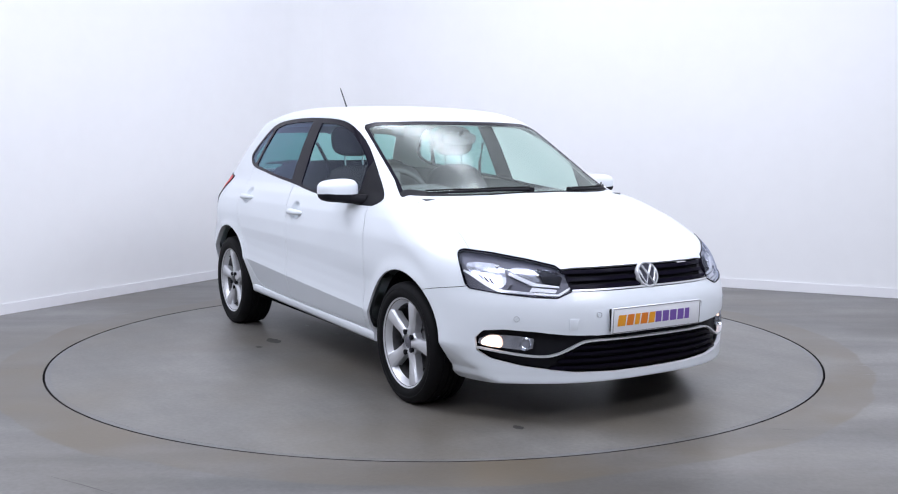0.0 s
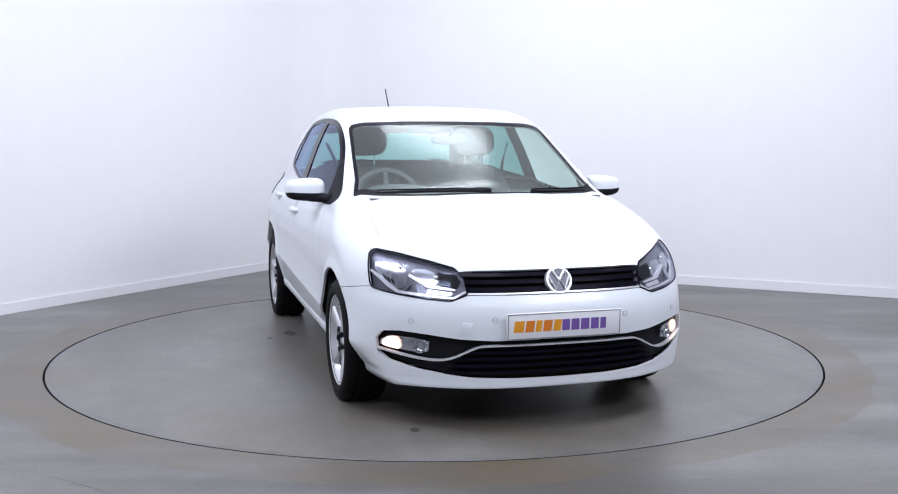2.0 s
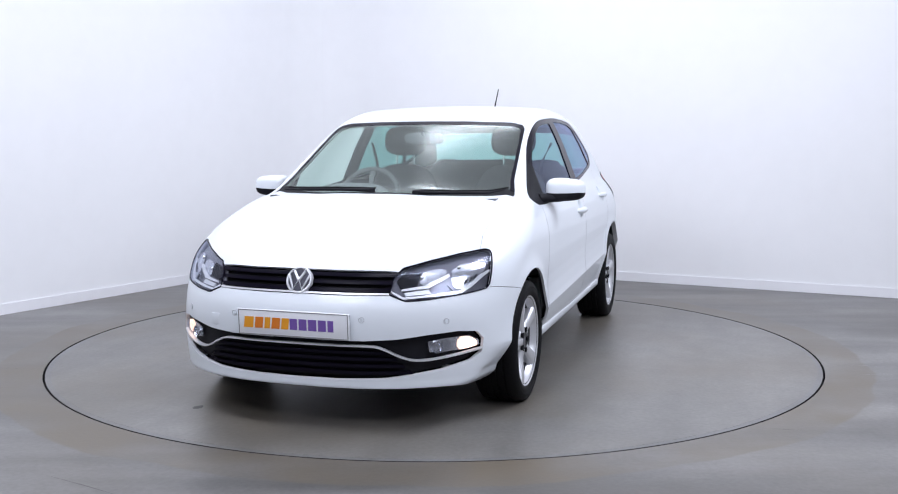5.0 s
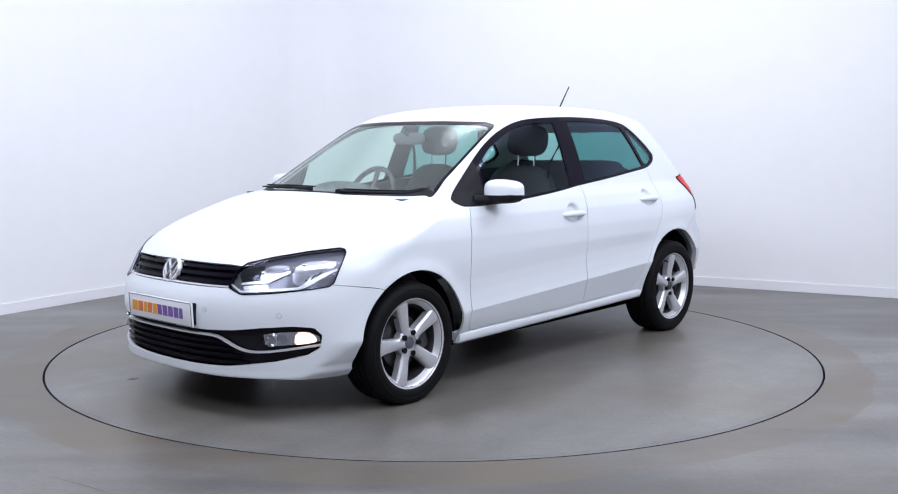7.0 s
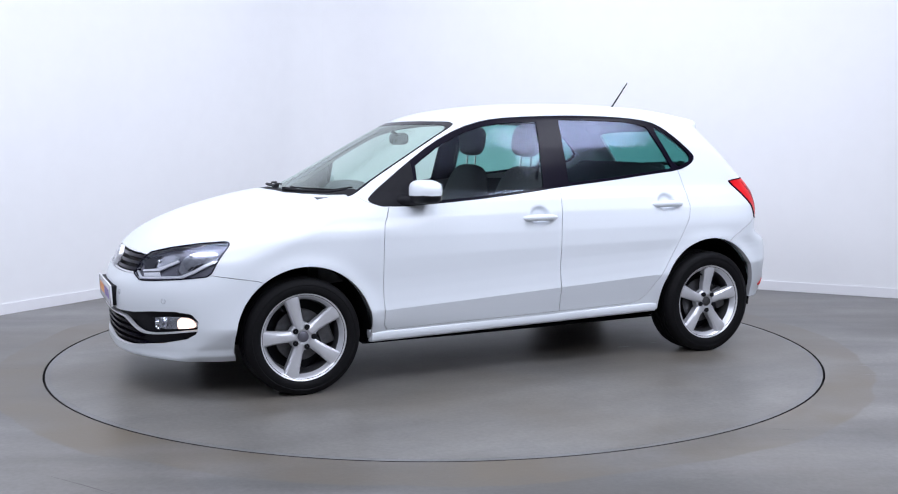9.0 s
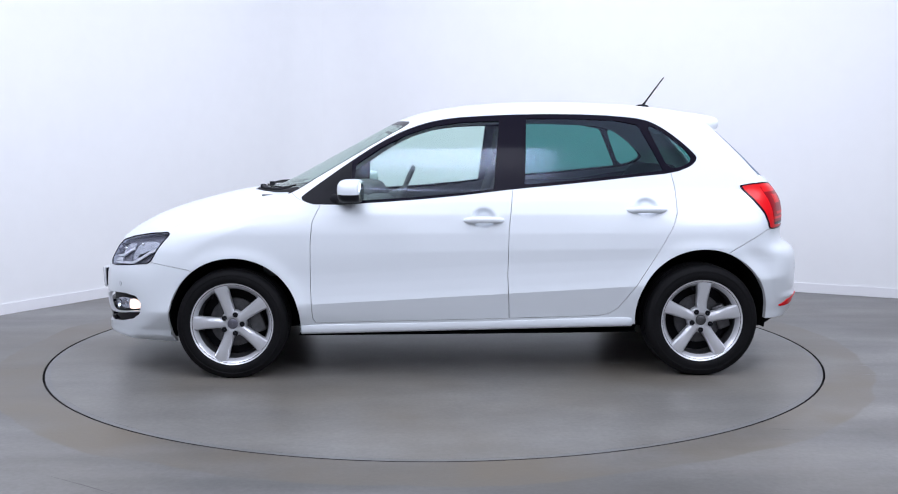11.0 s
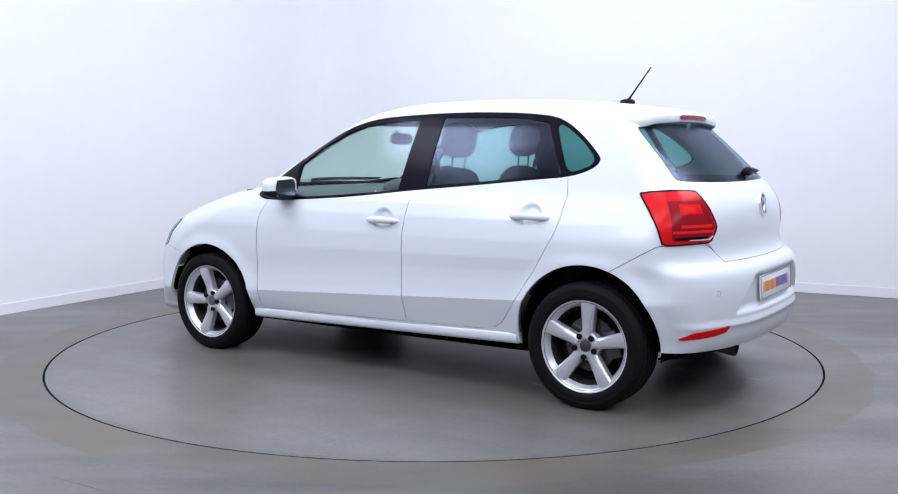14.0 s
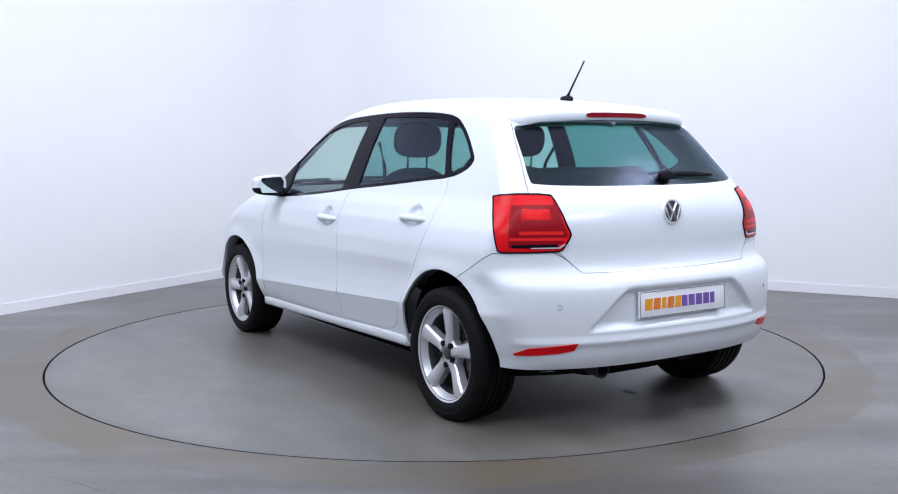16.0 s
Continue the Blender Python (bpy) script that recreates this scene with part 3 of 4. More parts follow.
DLO = [(.888, .927), (.785, .893), (.311, .922), (.007, .950), (-.235, .979), (-.596, 1.011), (-.896, 1.043), (-1.09, 1.060), (-1.194, 1.094),
       (-1.236, 1.135), (-1.216, 1.168), (-1.13, 1.248), (-1.04, 1.312), (-.96, 1.347), (-.80, 1.366), (-.55, 1.375), (-.30, 1.374), (.0, 1.360),
       (.161, 1.342), (.314, 1.298), (.467, 1.222), (.622, 1.122), (.84, .967)]
g_dlo = every(side(DLO, 1), outer_side)
dlo = take("dlo", g_dlo)
GLASS_F = [(.600, .920), (.30, .938), (.0, .964), (-.135, .982), (-.172, 1.340), (.02, 1.332), (.17, 1.312), (.31, 1.270), (.46, 1.197), (.590, 1.108)]
GLASS_R = [(-.300, 1.002), (-.60, 1.027), (-.89, 1.058), (-1.045, 1.075), (-.985, 1.20), (-.925, 1.318), (-.80, 1.343), (-.55, 1.352), (-.318, 1.352)]
GLASS_Q = [(-1.075, 1.080), (-1.15, 1.096), (-1.205, 1.128), (-1.19, 1.166), (-1.115, 1.238), (-1.03, 1.298), (-.965, 1.326), (-1.02, 1.20)]
SAIL = [(.90, .93), (.77, .88), (.612, .88), (.612, 1.20), (.70, 1.12)]

sail, dlo = split(dlo, side(SAIL))
glass_front, dlo = split(dlo, side(GLASS_F))
glass_rear, dlo = split(dlo, side(GLASS_R))
glass_quarter, dlo = split(dlo, side(GLASS_Q, 1))

SCREEN = [(-.1, .90), (.70, .90), (.672, .960), (.640, 1.03), (.612, 1.16), (.580, 1.300), (.560, 1.322), (.50, 1.336), (.25, 1.343), (-.1, 1.345)]
BONNET_REAR = [(1.205, -.3), (1.205, 0), (1.185, .30), (1.12, .44), (1.03, .560), (.955, .640)]
g_behind = above(BONNET_REAR + [(.955, .9), (-.5, .9), (-.5, -.3)])
screen = take("screen", every(facing(SCREEN), ahead(.15), g_behind))
cowl, screen = split(screen, lambda v: -g_behind(v) - .055)
frit, screen = split(screen, lambda v: -facing(SCREEN)(v) - .016)

HEAD = [(-1.022, .583), (-.962, .556), (-.95, .555), (-.857, .560), (-.706, .573), (-.575, .588), (-.553, .605), (-.531, .663), (-.506, .730), (-.512, .745),
        (-.537, .751), (-.667, .739), (-.818, .716), (-.94, .690), (-.99, .655)]
g_head = every(oblique(HEAD, 42), ahead(1.4), lambda v: .30 - v[:, 1])
head = take("head", g_head)
GRILLE = [(-.1, .681), (.36, .679), (.45, .672), (.45, .583), (.40, .583), (.2, .581), (-.1, .581)]
grille = take("grille", every(facing(GRILLE), ahead(1.8)))
INTAKE = [(-.1, .393), (.31, .392), (.44, .398), (.56, .413), (.66, .420), (.722, .412), (.744, .376), (.738, .322), (.70, .290), (.60, .262), (.40, .232),
          (.2, .225), (-.1, .222)]
intake = take("intake", every(facing(INTAKE), ahead(1.55)))
BONNET = BONNET_REAR[1:] + [(.955, .652), (1.25, .668), (1.50, .672), (1.66, .70), (2.1, .72), (2.1, -.3), (1.205, -.3)]
bonnet = take("bonnet", every(above(BONNET), lambda v: .672 - v[:, 2]))
bumper_front = take("bumper", side([(1.30, .50), (1.46, .566), (1.67, .597), (1.80, .64), (1.90, .69), (2.3, .69), (2.3, 0), (1.30, 0)]))

TAIL = [(.655, .994), (.70, 1.003), (.781, 1.008), (.86, 1.007), (.910, 1.002), (.932, .975), (.965, .925), (1.003, .845), (.998, .825), (.970, .778), (.955, .771),
        (.85, .768), (.735, .767), (.712, .775)]
tail = take("tail", every(oblique(TAIL, 130), behind(-1.30)))
HATCH = [(-.1, 1.378), (.44, 1.365), (.525, 1.325), (.575, 1.20), (.625, 1.05), (.640, .99), (.60, .80), (.565, .765), (.482, .683), (-.1, .679)]
hatch = take("hatch", every(facing(HATCH), behind(-1.18)))
REAR_GLASS = [(-.1, 1.318), (.38, 1.316), (.52, 1.298), (.542, 1.270), (.575, 1.16), (.606, 1.060), (.598, 1.044), (.30, 1.036), (-.1, 1.034)]
rear_glass, hatch = split(hatch, every(facing(REAR_GLASS, 1), behind(-1.25)))
bumper_rear = take("bumper_rear", side([(-1.30, .60), (-1.375, .650), (-1.575, .765), (-1.71, .778), (-1.77, .69), (-2.2, .69), (-2.2, 0), (-1.30, 0)]))

DOOR_F = [(.765, .93), (.775, .893), (.812, .812), (.822, .706), (.824, .462), (.816, .303), (.799, .279), (-.216, .300), (-.205, .529), (-.211, .770), (-.235, .985), (-.235, 1.06)]
DOOR_R = [(-.216, .300), (-.690, .311), (-.745, .323), (-.792, .352), (-.879, .471), (-.98, .623), (-1.075, .790), (-1.096, .86), (-1.099, .981), (-1.078, 1.09), (-.235, 1.06),
          (-.235, .985), (-.211, .770), (-.205, .529)]
door_front = take("door_f", every(side(DOOR_F), outer_side))
door_rear = take("door_r", every(side(DOOR_R), outer_side))
FENDER = [(.70, .893), (.775, .893), (.812, .812), (.822, .706), (.824, .462), (.816, .303), (.80, .279), (.80, .10), (2.2, .10), (2.2, .95), (1.0, 1.0), (.93, .957), (.885, .925)]
fender = take("fender", side(FENDER))
sill = take("sill", every(band(0, .272), ahead(-.95), behind(.95), outer_side))


def drawn_in(mesh, d=SEAM):
    """Pulls a piece's edge in by d, so that a seam shows between neighbours."""
    v, t = mesh
    e = np.vstack([t[:, [0, 1]], t[:, [1, 2]], t[:, [2, 0]]])
    key = np.sort(e, 1)
    uniq, idx, cnt = np.unique(key, axis=0, return_index=True, return_counts=True)
    rim = e[idx[cnt == 1]]
    rim = rim[~(np.abs(v[rim, 1]) < 1e-4).all(1)]
    nrm = slope(v)
    nrm /= np.linalg.norm(nrm, axis=1)[:, None]
    push = np.zeros_like(v)
    for a, b in rim:
        w = np.cross(nrm[a], v[b] - v[a])
        push[a] += w
        push[b] += w
    ln = np.linalg.norm(push, axis=1)
    on = ln > 1e-9
    out = v.copy()
    out[on] += push[on] / ln[on][:, None] * d
    mid = np.abs(v[:, 1]) < 1e-4
    out[mid, 1] = 0
    return out, t


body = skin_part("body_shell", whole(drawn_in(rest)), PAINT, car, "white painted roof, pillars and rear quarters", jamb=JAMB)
skin_part("underbody", whole(UNDER), LINER, car, "black underbody tray", depth=0, lift=-.03)
skin_part("bonnet", whole(drawn_in(bonnet, .0007)), PAINT, car, jamb=JAMB)
front_bumper = skin_part("front_bumper", whole(drawn_in(bumper_front)), PAINT, car, depth=.018, jamb=JAMB)
tailgate = skin_part("tailgate", whole(drawn_in(hatch)), PAINT, car, jamb=JAMB)
valance, bumper_rear = split(bumper_rear, lambda v: v[:, 2] - .287)
skin_part("rear_valance", whole(valance), LINER, car, "black lower rear valance", depth=.01, lift=-.035)
rear_bumper = skin_part("rear_bumper", whole(drawn_in(bumper_rear, .0018)), PAINT, car, depth=.03, jamb=JAMB)
wing_under, fender = split(fender, every(lambda v: v[:, 2] - sill_line(v[:, 0]) - .012, behind(1.05)))
both("wing_underside", wing_under, LINER, car, depth=.01, lift=-.06)
both("front_wing", drawn_in(fender, .0012), PAINT, car, depth=.012, jamb=JAMB)
sill_under, sill = split(sill, lambda v: v[:, 2] - sill_line(v[:, 0]) - .012)
both("sill", drawn_in(sill, .0012), PAINT, car, depth=.02, jamb=JAMB, lift=-.004)
both("sill_underside", sill_under, LINER, car, "black underside of the sill", depth=.01, lift=-.07)
fold = lambda v: v[:, 2] + .053 * v[:, 0] - .425
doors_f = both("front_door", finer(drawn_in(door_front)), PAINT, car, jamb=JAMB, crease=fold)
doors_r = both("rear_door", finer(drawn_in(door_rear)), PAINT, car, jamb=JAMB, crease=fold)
windscreen = skin_part("windscreen", whole(screen), SCREENGLASS, car, "clear green-tinted windscreen", depth=0, lift=-.003)
skin_part("windscreen_border", whole(frit), BLACK, car, depth=.006, lift=-.002)
skin_part("scuttle", whole(cowl), DULL, car, "black plastic scuttle below the windscreen", depth=.01, lift=-.004)
both("window_surround", dlo, BLACK, car, "gloss black window frame and pillar trim", depth=.012, lift=-.002)
both("mirror_sail", drawn_in(sail, .001), DULL, car, depth=.012)
for d, m, w in ((doors_f, glass_front, GREEN), (doors_r, glass_rear, PRIVACY)):
    for s, ob in enumerate(d):
        skin_part("window_pane", mirrored(m) if s else m, w, ob, depth=0, lift=-.006)
both("quarter_window", glass_quarter, PRIVACY, car, depth=0, lift=-.004)
skin_part("rear_window", whole(rear_glass), REARGLASS, tailgate, "dark tinted heated rear window", depth=0, lift=-.003)
for ob in [o for o in bpy.data.objects if o.type == "MESH" and o.data.materials and o.data.materials[0] in (GREEN, PRIVACY, REARGLASS, SCREENGLASS)]:
    ob.visible_shadow = False

both("wing_corner", inside(half, every(above([(.93, .50), (1.12, .50), (1.12, .70), (.93, .70)]), out_of(g_behind), lambda v: .88 - v[:, 2])), PAINT, car, depth=0, lift=-.003)
# sill trims below the doors
SILL = [(.755, .062), (.783, .061), (.797, .055), (.802, .047), (.800, .016), (.792, .005), (.755, .0)]
for sgn in (1, -1):
    vs = []
    for x, k in ((.882, .975), (.876, 1), (.4, 1), (-.3, 1), (-.868, 1), (-.874, .975)):
        vs += [(x, sgn * y * k, z + sill_line(x)) for y, z in SILL]
    fs = [(a * 7 + j, a * 7 + j + 1, a * 7 + j + 8, a * 7 + j + 7) for a in range(5) for j in range(6)] + [tuple(range(7)), tuple(range(35, 42))[::-1]]
    part("sill_trim", (vs, fs if sgn < 0 else [f[::-1] for f in fs]), PAINT, car, "white sill trim below the doors", smooth=50)
# lamps and grilles
grille_fine, intake_fine = finer(grille, 2), finer(intake, 2)
skin_part("upper_grille", whole(grille), DULL, car, "black slatted radiator grille", depth=.01, lift=-.03)
for z in (.604, .634, .664):
    skin_part("grille_slat", whole(inside(grille_fine, band(z - .007, z + .007))), BLACK, car, depth=.02, lift=-.004)
skin_part("chrome_strip", whole(inside(grille_fine, band(.583, .590))), BADGE, car, depth=.012, lift=.003)
lower = skin_part("lower_grille", whole(intake), DULL, car, "wide black lower air intake", depth=.015, lift=-.035)
mid_mesh = inside(intake_fine, lambda v: v[:, 1] - .60 - (v[:, 2] - .26) * .0)
for z in (.252, .282, .312, .340):
    skin_part("intake_slat", whole(inside(mid_mesh, every(band(z - .006, z + .006), lambda v: v[:, 1] - .50 + (v[:, 2] - .25) * 1.0))), BLACK, lower, depth=.025, lift=-.010)
CHROME_LINE = [(-.1, .371), (.20, .371), (.345, .371), (.385, .360), (.47, .314), (.53, .303), (.62, .312), (.742, .336)]
skin_part("chrome_trim", whole(inside(intake_fine, strip(CHROME_LINE, .0034))), BADGE, lower, "thin chrome trim line", depth=.02, lift=.003)
head_lamps = both("headlight", finer(drawn_in(head, .001)), CLEAR, car, "clear headlight with chrome reflectors", depth=0, lift=.001)
tails = both("tail_light", drawn_in(tail, .001), REDLENS, car, "red tail light cluster", depth=.03, lift=.004, jamb=DEEPRED)


# ---- wheels ----
def spoke_geo():
    """One broad flat spoke from hub to rim, outer face towards +y."""
    rows = [(.040, .026, .000), (.085, .0265, -.004), (.140, .031, .004), (.190, .037, .010), (.214, .042, .006)]
    vs, fs = [], []
    for r, w, y in rows:
        for dx, dy in ((-w, -.045), (-w, -.010), (-w + .008, .0), (-.012, .003), (0, .004), (.012, .003), (w - .008, .0), (w, -.010), (w, -.045)):
            vs.append((dx, y + dy, r))
    k = 9
    for a in range(len(rows) - 1):
        for j in range(k - 1):
            fs.append((a * k + j, a * k + j + 1, (a + 1) * k + j + 1, (a + 1) * k + j))
    return vs, fs


SPOKE = spoke_geo()
TYRE = [(.200, -.095), (.215, -.103), (.250, -.106), (.278, -.100), (.291, -.088), (.2945, -.070), (.2955, -.056), (.288, -.054), (.288, -.046), (.296, -.044), (.296, -.022),
        (.288, -.020), (.288, -.010), (.296, -.008), (.296, .008), (.288, .010), (.288, .020), (.296, .022), (.296, .044), (.288, .046), (.288, .054), (.2955, .056),
        (.2945, .070), (.291, .088), (.280, .099), (.262, .105), (.258, .1035), (.250, .1055), (.235, .1055), (.222, .101), (.214, .094), (.206, .09)]
RIM = [(.190, -.09), (.205, -.095), (.198, -.06), (.180, -.03), (.178, .03), (.186, .060), (.196, .076), (.2015, .086), (.207, .090), (.2135, .0955), (.218, .0965), (.2185, .090), (.214, .086)]


def wheel(hub, left, phase):
    s = 1 if left else -1
    place = pose(hub[0], s * .727, hub[1], 0, 0, 0 if left else 180)
    w = part("wheel", lathe(RIM[5:], 72), ALLOY, car, "silver five-spoke alloy wheel with a low black tyre", place)
    tv, tf = lathe([(r - (.296 - hub[1] - LIFT - .004) * max(0, r - .21) / .086, y) for r, y in TYRE], 96)
    tv = [(x, y * (1 + .05 * max(0, -z - .25) / .05), max(z, -hub[1] - LIFT + .0005)) for x, y, z in tv]
    part("tyre", (tv, tf), RUBBER, w, "black rubber tyre")
    # inner half of the rim, in dark metal for the shade behind the spokes
    part("barrel", lathe(RIM[:6], 48), DARK_METAL, w, "inner barrel of the wheel, coloured dark for its shade")
    part("wheel_well_disc", lathe([(.001, -.04), (.10, -.04), (.178, -.035), (.178, -.045)], 48), DULL, w)
    part("brake_disc", lathe([(.05, .012), (.07, .014), (.128, .014), (.130, .004), (.05, .004)], 48), DARK_METAL, w, "dark steel brake disc")
    part("caliper", moved(rbox(.07, .05, .13, .012, at=(.115, .018, .03)), pose(0, 0, 0, 0, 200, 0)), DARK_METAL, w)
    for i in range(5):
        part("spoke", SPOKE, ALLOY, w, m=pose(0, .078, 0, 0, phase + 72 * i, 0), smooth=28)
    part("hub", lathe([(.001, .070), (.030, .071), (.036, .074), (.062, .071), (.068, .064), (.07, .03), (.05, .02)], 40), ALLOY, w)
    for i in range(5):
        a = radians(phase + 36 + 72 * i)
        part("wheel_bolt", moved(lathe([(.001, .004), (.007, .004), (.0085, .001), (.0135, -.0005), (.014, .003), (.0115, .004), (.0105, -.012)], 14), Matrix.Translation((.051 * math.sin(a), .0820, .051 * math.cos(a)))), DULL, w, "dark wheel bolt")
    part("centre_cap", lathe([(.001, .078), (.020, .078), (.024, .0755), (.027, .076), (.028, .070)], 32), DARK_METAL if hub is HUB_R else HOUSING, w, "dark round centre cap")
    a = radians(phase + 20)
    part("tyre_valve", tube([(.178 * math.sin(a), .05, .178 * math.cos(a)), (.168 * math.sin(a), .085, .168 * math.cos(a))], [.006, .004], 8), DULL, w)
    return w


for hub, arch, ph in ((HUB_F, ARCH_F, 17), (HUB_R, ARCH_R, -4)):
    for left in (True, False):
        wheel(hub, left, ph if left else -ph)
        s = 1 if left else -1
        cx, cz, r = arch
        n, vs = 36, []
        for y in (.44, .765):
            vs += [(cx + (r + .004) * math.cos(radians(-12 + 204 * i / (n - 1))), s * y, cz + (r + .004) * math.sin(radians(-12 + 204 * i / (n - 1)))) for i in range(n)]
        vs.append((cx, s * .44, cz))
        fs = [(i, i + 1, n + i + 1, n + i) for i in range(n - 1)] + [(2 * n, i + 1, i) for i in range(n - 1)]
        part("wheel_arch_liner", (vs, fs), LINER, car, "black wheel arch liner")


# ---- fittings of the car ----
def drop_on(x, y, up=0.0):
    """The place on top of the skin at x, y."""
    lo, hi = .5, 1.6
    for _ in range(30):
        m = (lo + hi) / 2
        lo, hi = (m, hi) if skin(np.array([x]), np.array([y]), np.array([m]))[0] < 0 else (lo, m)
    return Vector((x, y, lo + up))


def front_of(y, z, out=0.0, back=False):
    """The place on the nose, or on the tail, at y, z."""
    s = -1 if back else 1
    lo, hi = 1.0, 2.3
    for _ in range(30):
        m = (lo + hi) / 2
        lo, hi = (m, hi) if skin(np.array([s * m]), np.array([y]), np.array([z]))[0] < 0 else (lo, m)
    return Vector((s * (lo + out), y, z))


def flank(x, z, out=0.0):
    return float(half_width(np.array([x]), np.array([z]))[0]) + out


# lamps: housings, reflectors and lenses
head_fine = finer(head, 2)


def lamp_px(pts, u0, u1, z0, z1):
    """Outline points given as shares of the lamp's width and height, from its inner lower corner."""
    return [(u0 + (u1 - u0) * a, z0 + (z1 - z0) * b) for a, b in pts]


HEAD_BOX = (-1.020, -.506, .556, .751)
HEAD_PATCHES = (
    # outer and inner bowls
    ([(.59, .75), (.91, .79), (.92, .62), (.82, .46), (.71, .29), (.61, .20), (.54, .33)], REFLECTOR, -.016, 1),
    ([(.29, .57), (.38, .68), (.52, .68), (.52, .57), (.39, .37), (.26, .33)], REFLECTOR, -.016, 1),
    # dark box beside the inner bowl
    ([(.08, .44), (.13, .58), (.30, .66), (.24, .34), (.10, .29)], DULL, -.014, 0),
    # indicator window and the bright blades
    ([(.13, .13), (.12, .20), (.33, .25), (.35, .16)], BADGE, -.012, 0),
    ([(.10, .23), (.11, .27), (.30, .33), (.53, .56), (.54, .50), (.33, .27)], BADGE, -.009, 0),
    ([(.01, .21), (.02, .24), (.11, .10), (.60, .185), (.72, .32), (.84, .50), (.93, .58), (.94, .54), (.86, .44), (.73, .25), (.62, .13), (.10, .055)], BADGE, -.007, 0),
    ([(.50, .31), (.53, .34), (.57, .20), (.61, .19), (.60, .16), (.55, .165)], HOUSING, -.008, 0),
    # slots in the outer bowl
    ([(.655, .31), (.69, .42), (.71, .42), (.675, .31)], DULL, -.0125, 0),
    ([(.700, .34), (.74, .46), (.76, .46), (.72, .34)], DULL, -.0125, 0),
    ([(.745, .39), (.79, .51), (.81, .51), (.765, .39)], DULL, -.0125, 0))
for s, lens in enumerate(head_lamps):
    flip = mirrored if s else (lambda m: m)
    skin_part("lamp_housing", flip(head), HOUSING, lens, "dark lamp housing", depth=.015, lift=-.024)
    for poly, mat, lift, soft_times in HEAD_PATCHES:
        skin_part("reflector", flip(inside(head_fine, oblique(lamp_px(poly, *HEAD_BOX), 42, soft_times))), mat, lens, depth=.008, lift=lift)
    skin_part("bezel", flip(inside(head_fine, lambda v: -oblique(HEAD, 42)(v) - .004)), BLACK, lens, depth=.006, lift=.0035)
    sgn = -1 if s else 1
    for y, z in ((.640, .690), (.515, .655)):
        hv = head_fine[0][np.argmin((head_fine[0][:, 1] - y) ** 2 + (head_fine[0][:, 2] - z) ** 2)]
        x, y, z = hv - slope(hv[None])[0] * .012
        part("bulb", cushion(.020, .020, .018, 2, 9, (x, sgn * y, z)), BULB, lens)
FOG = [(.560, .380), (.62, .390), (.705, .393), (.736, .372), (.740, .350), (.70, .340), (.61, .330), (.565, .336)]
fog_fine = inside(intake_fine, every(facing(FOG), ahead(1.6)))
for s in (0, 1):
    flip = mirrored if s else (lambda m: m)
    fog = skin_part("fog_light", flip(fog_fine), CLEAR, front_bumper, "lit fog light in a black bezel", depth=0, lift=-.004)
    skin_part("reflector", flip(fog_fine), REFLECTOR, fog, depth=.008, lift=-.022)
    skin_part("glowing_bulb", flip(inside(fog_fine, facing([(.668, .388), (.705, .390), (.728, .370), (.730, .346), (.70, .338), (.664, .334)], 1))), LIT, fog, "glowing warm white bulb", depth=.004, lift=-.014)
    bowl = lathe([(.004, -.02), (.018, -.012), (.026, .006)], 24)
    q = front_of(.585, .356, -.012)
    part("bulb_bowl", moved(bowl, Matrix.Translation((q.x, (-1 if s else 1) * .585, .356)) @ pose(0, 0, 0, 0, 0, -90 + (-1 if s else 1) * 30)), CHROME, fog)
tail_fine = finer(tail, 2)
TAIL_PATCHES = (([(.30, .10), (.29, .90), (.76, .89), (.83, .77), (.95, .31), (.89, .15)], DEEPRED, .0055),
                ([(.29, .79), (.30, .91), (.75, .90), (.77, .80)], REDLENS, .0062),
                ([(.43, .55), (.43, .74), (.73, .73), (.77, .56)], REDLENS, .0062),
                ([(.48, .58), (.48, .70), (.65, .69), (.67, .58)], GLOWRED, .0070),
                ([(.42, .31), (.42, .37), (.90, .37), (.91, .31)], GLOWRED, .0066),
                ([(.31, .21), (.31, .26), (.93, .26), (.94, .21)], GLOWRED, .0066),
                ([(.33, .09), (.34, .14), (.84, .15), (.85, .09)], BLACK, .0066),
                ([(.55, .075), (.55, .095), (.86, .10), (.92, .155), (.93, .14), (.87, .075)], BADGE, .0072))
TAIL_BOX = (.655, 1.003, .768, 1.008)
for s, lens in enumerate(tails):
    flip = mirrored if s else (lambda m: m)
    for poly, mat, lift in TAIL_PATCHES:
        skin_part("lens_panel", flip(inside(tail_fine, oblique(lamp_px(poly, *TAIL_BOX), 130, 0))), mat, lens, depth=.004, lift=lift)
    skin_part("seal", flip(inside(tail_fine, lambda v: -oblique(TAIL, 130)(v) - .006)), BLACK, lens, depth=.006, lift=.0055)
rb_fine = finer(inside(bumper_rear, every(band(.30, .46), lambda v: .48 - v[:, 1])), 2)
both("reflector", inside(rb_fine, every(oblique([(.240, .357), (.300, .384), (.505, .403), (.490, .372), (.42, .361), (.25, .351)], 148), behind(-1.6))), REDLENS, rear_bumper, "red bumper reflector", depth=.006, lift=.004)

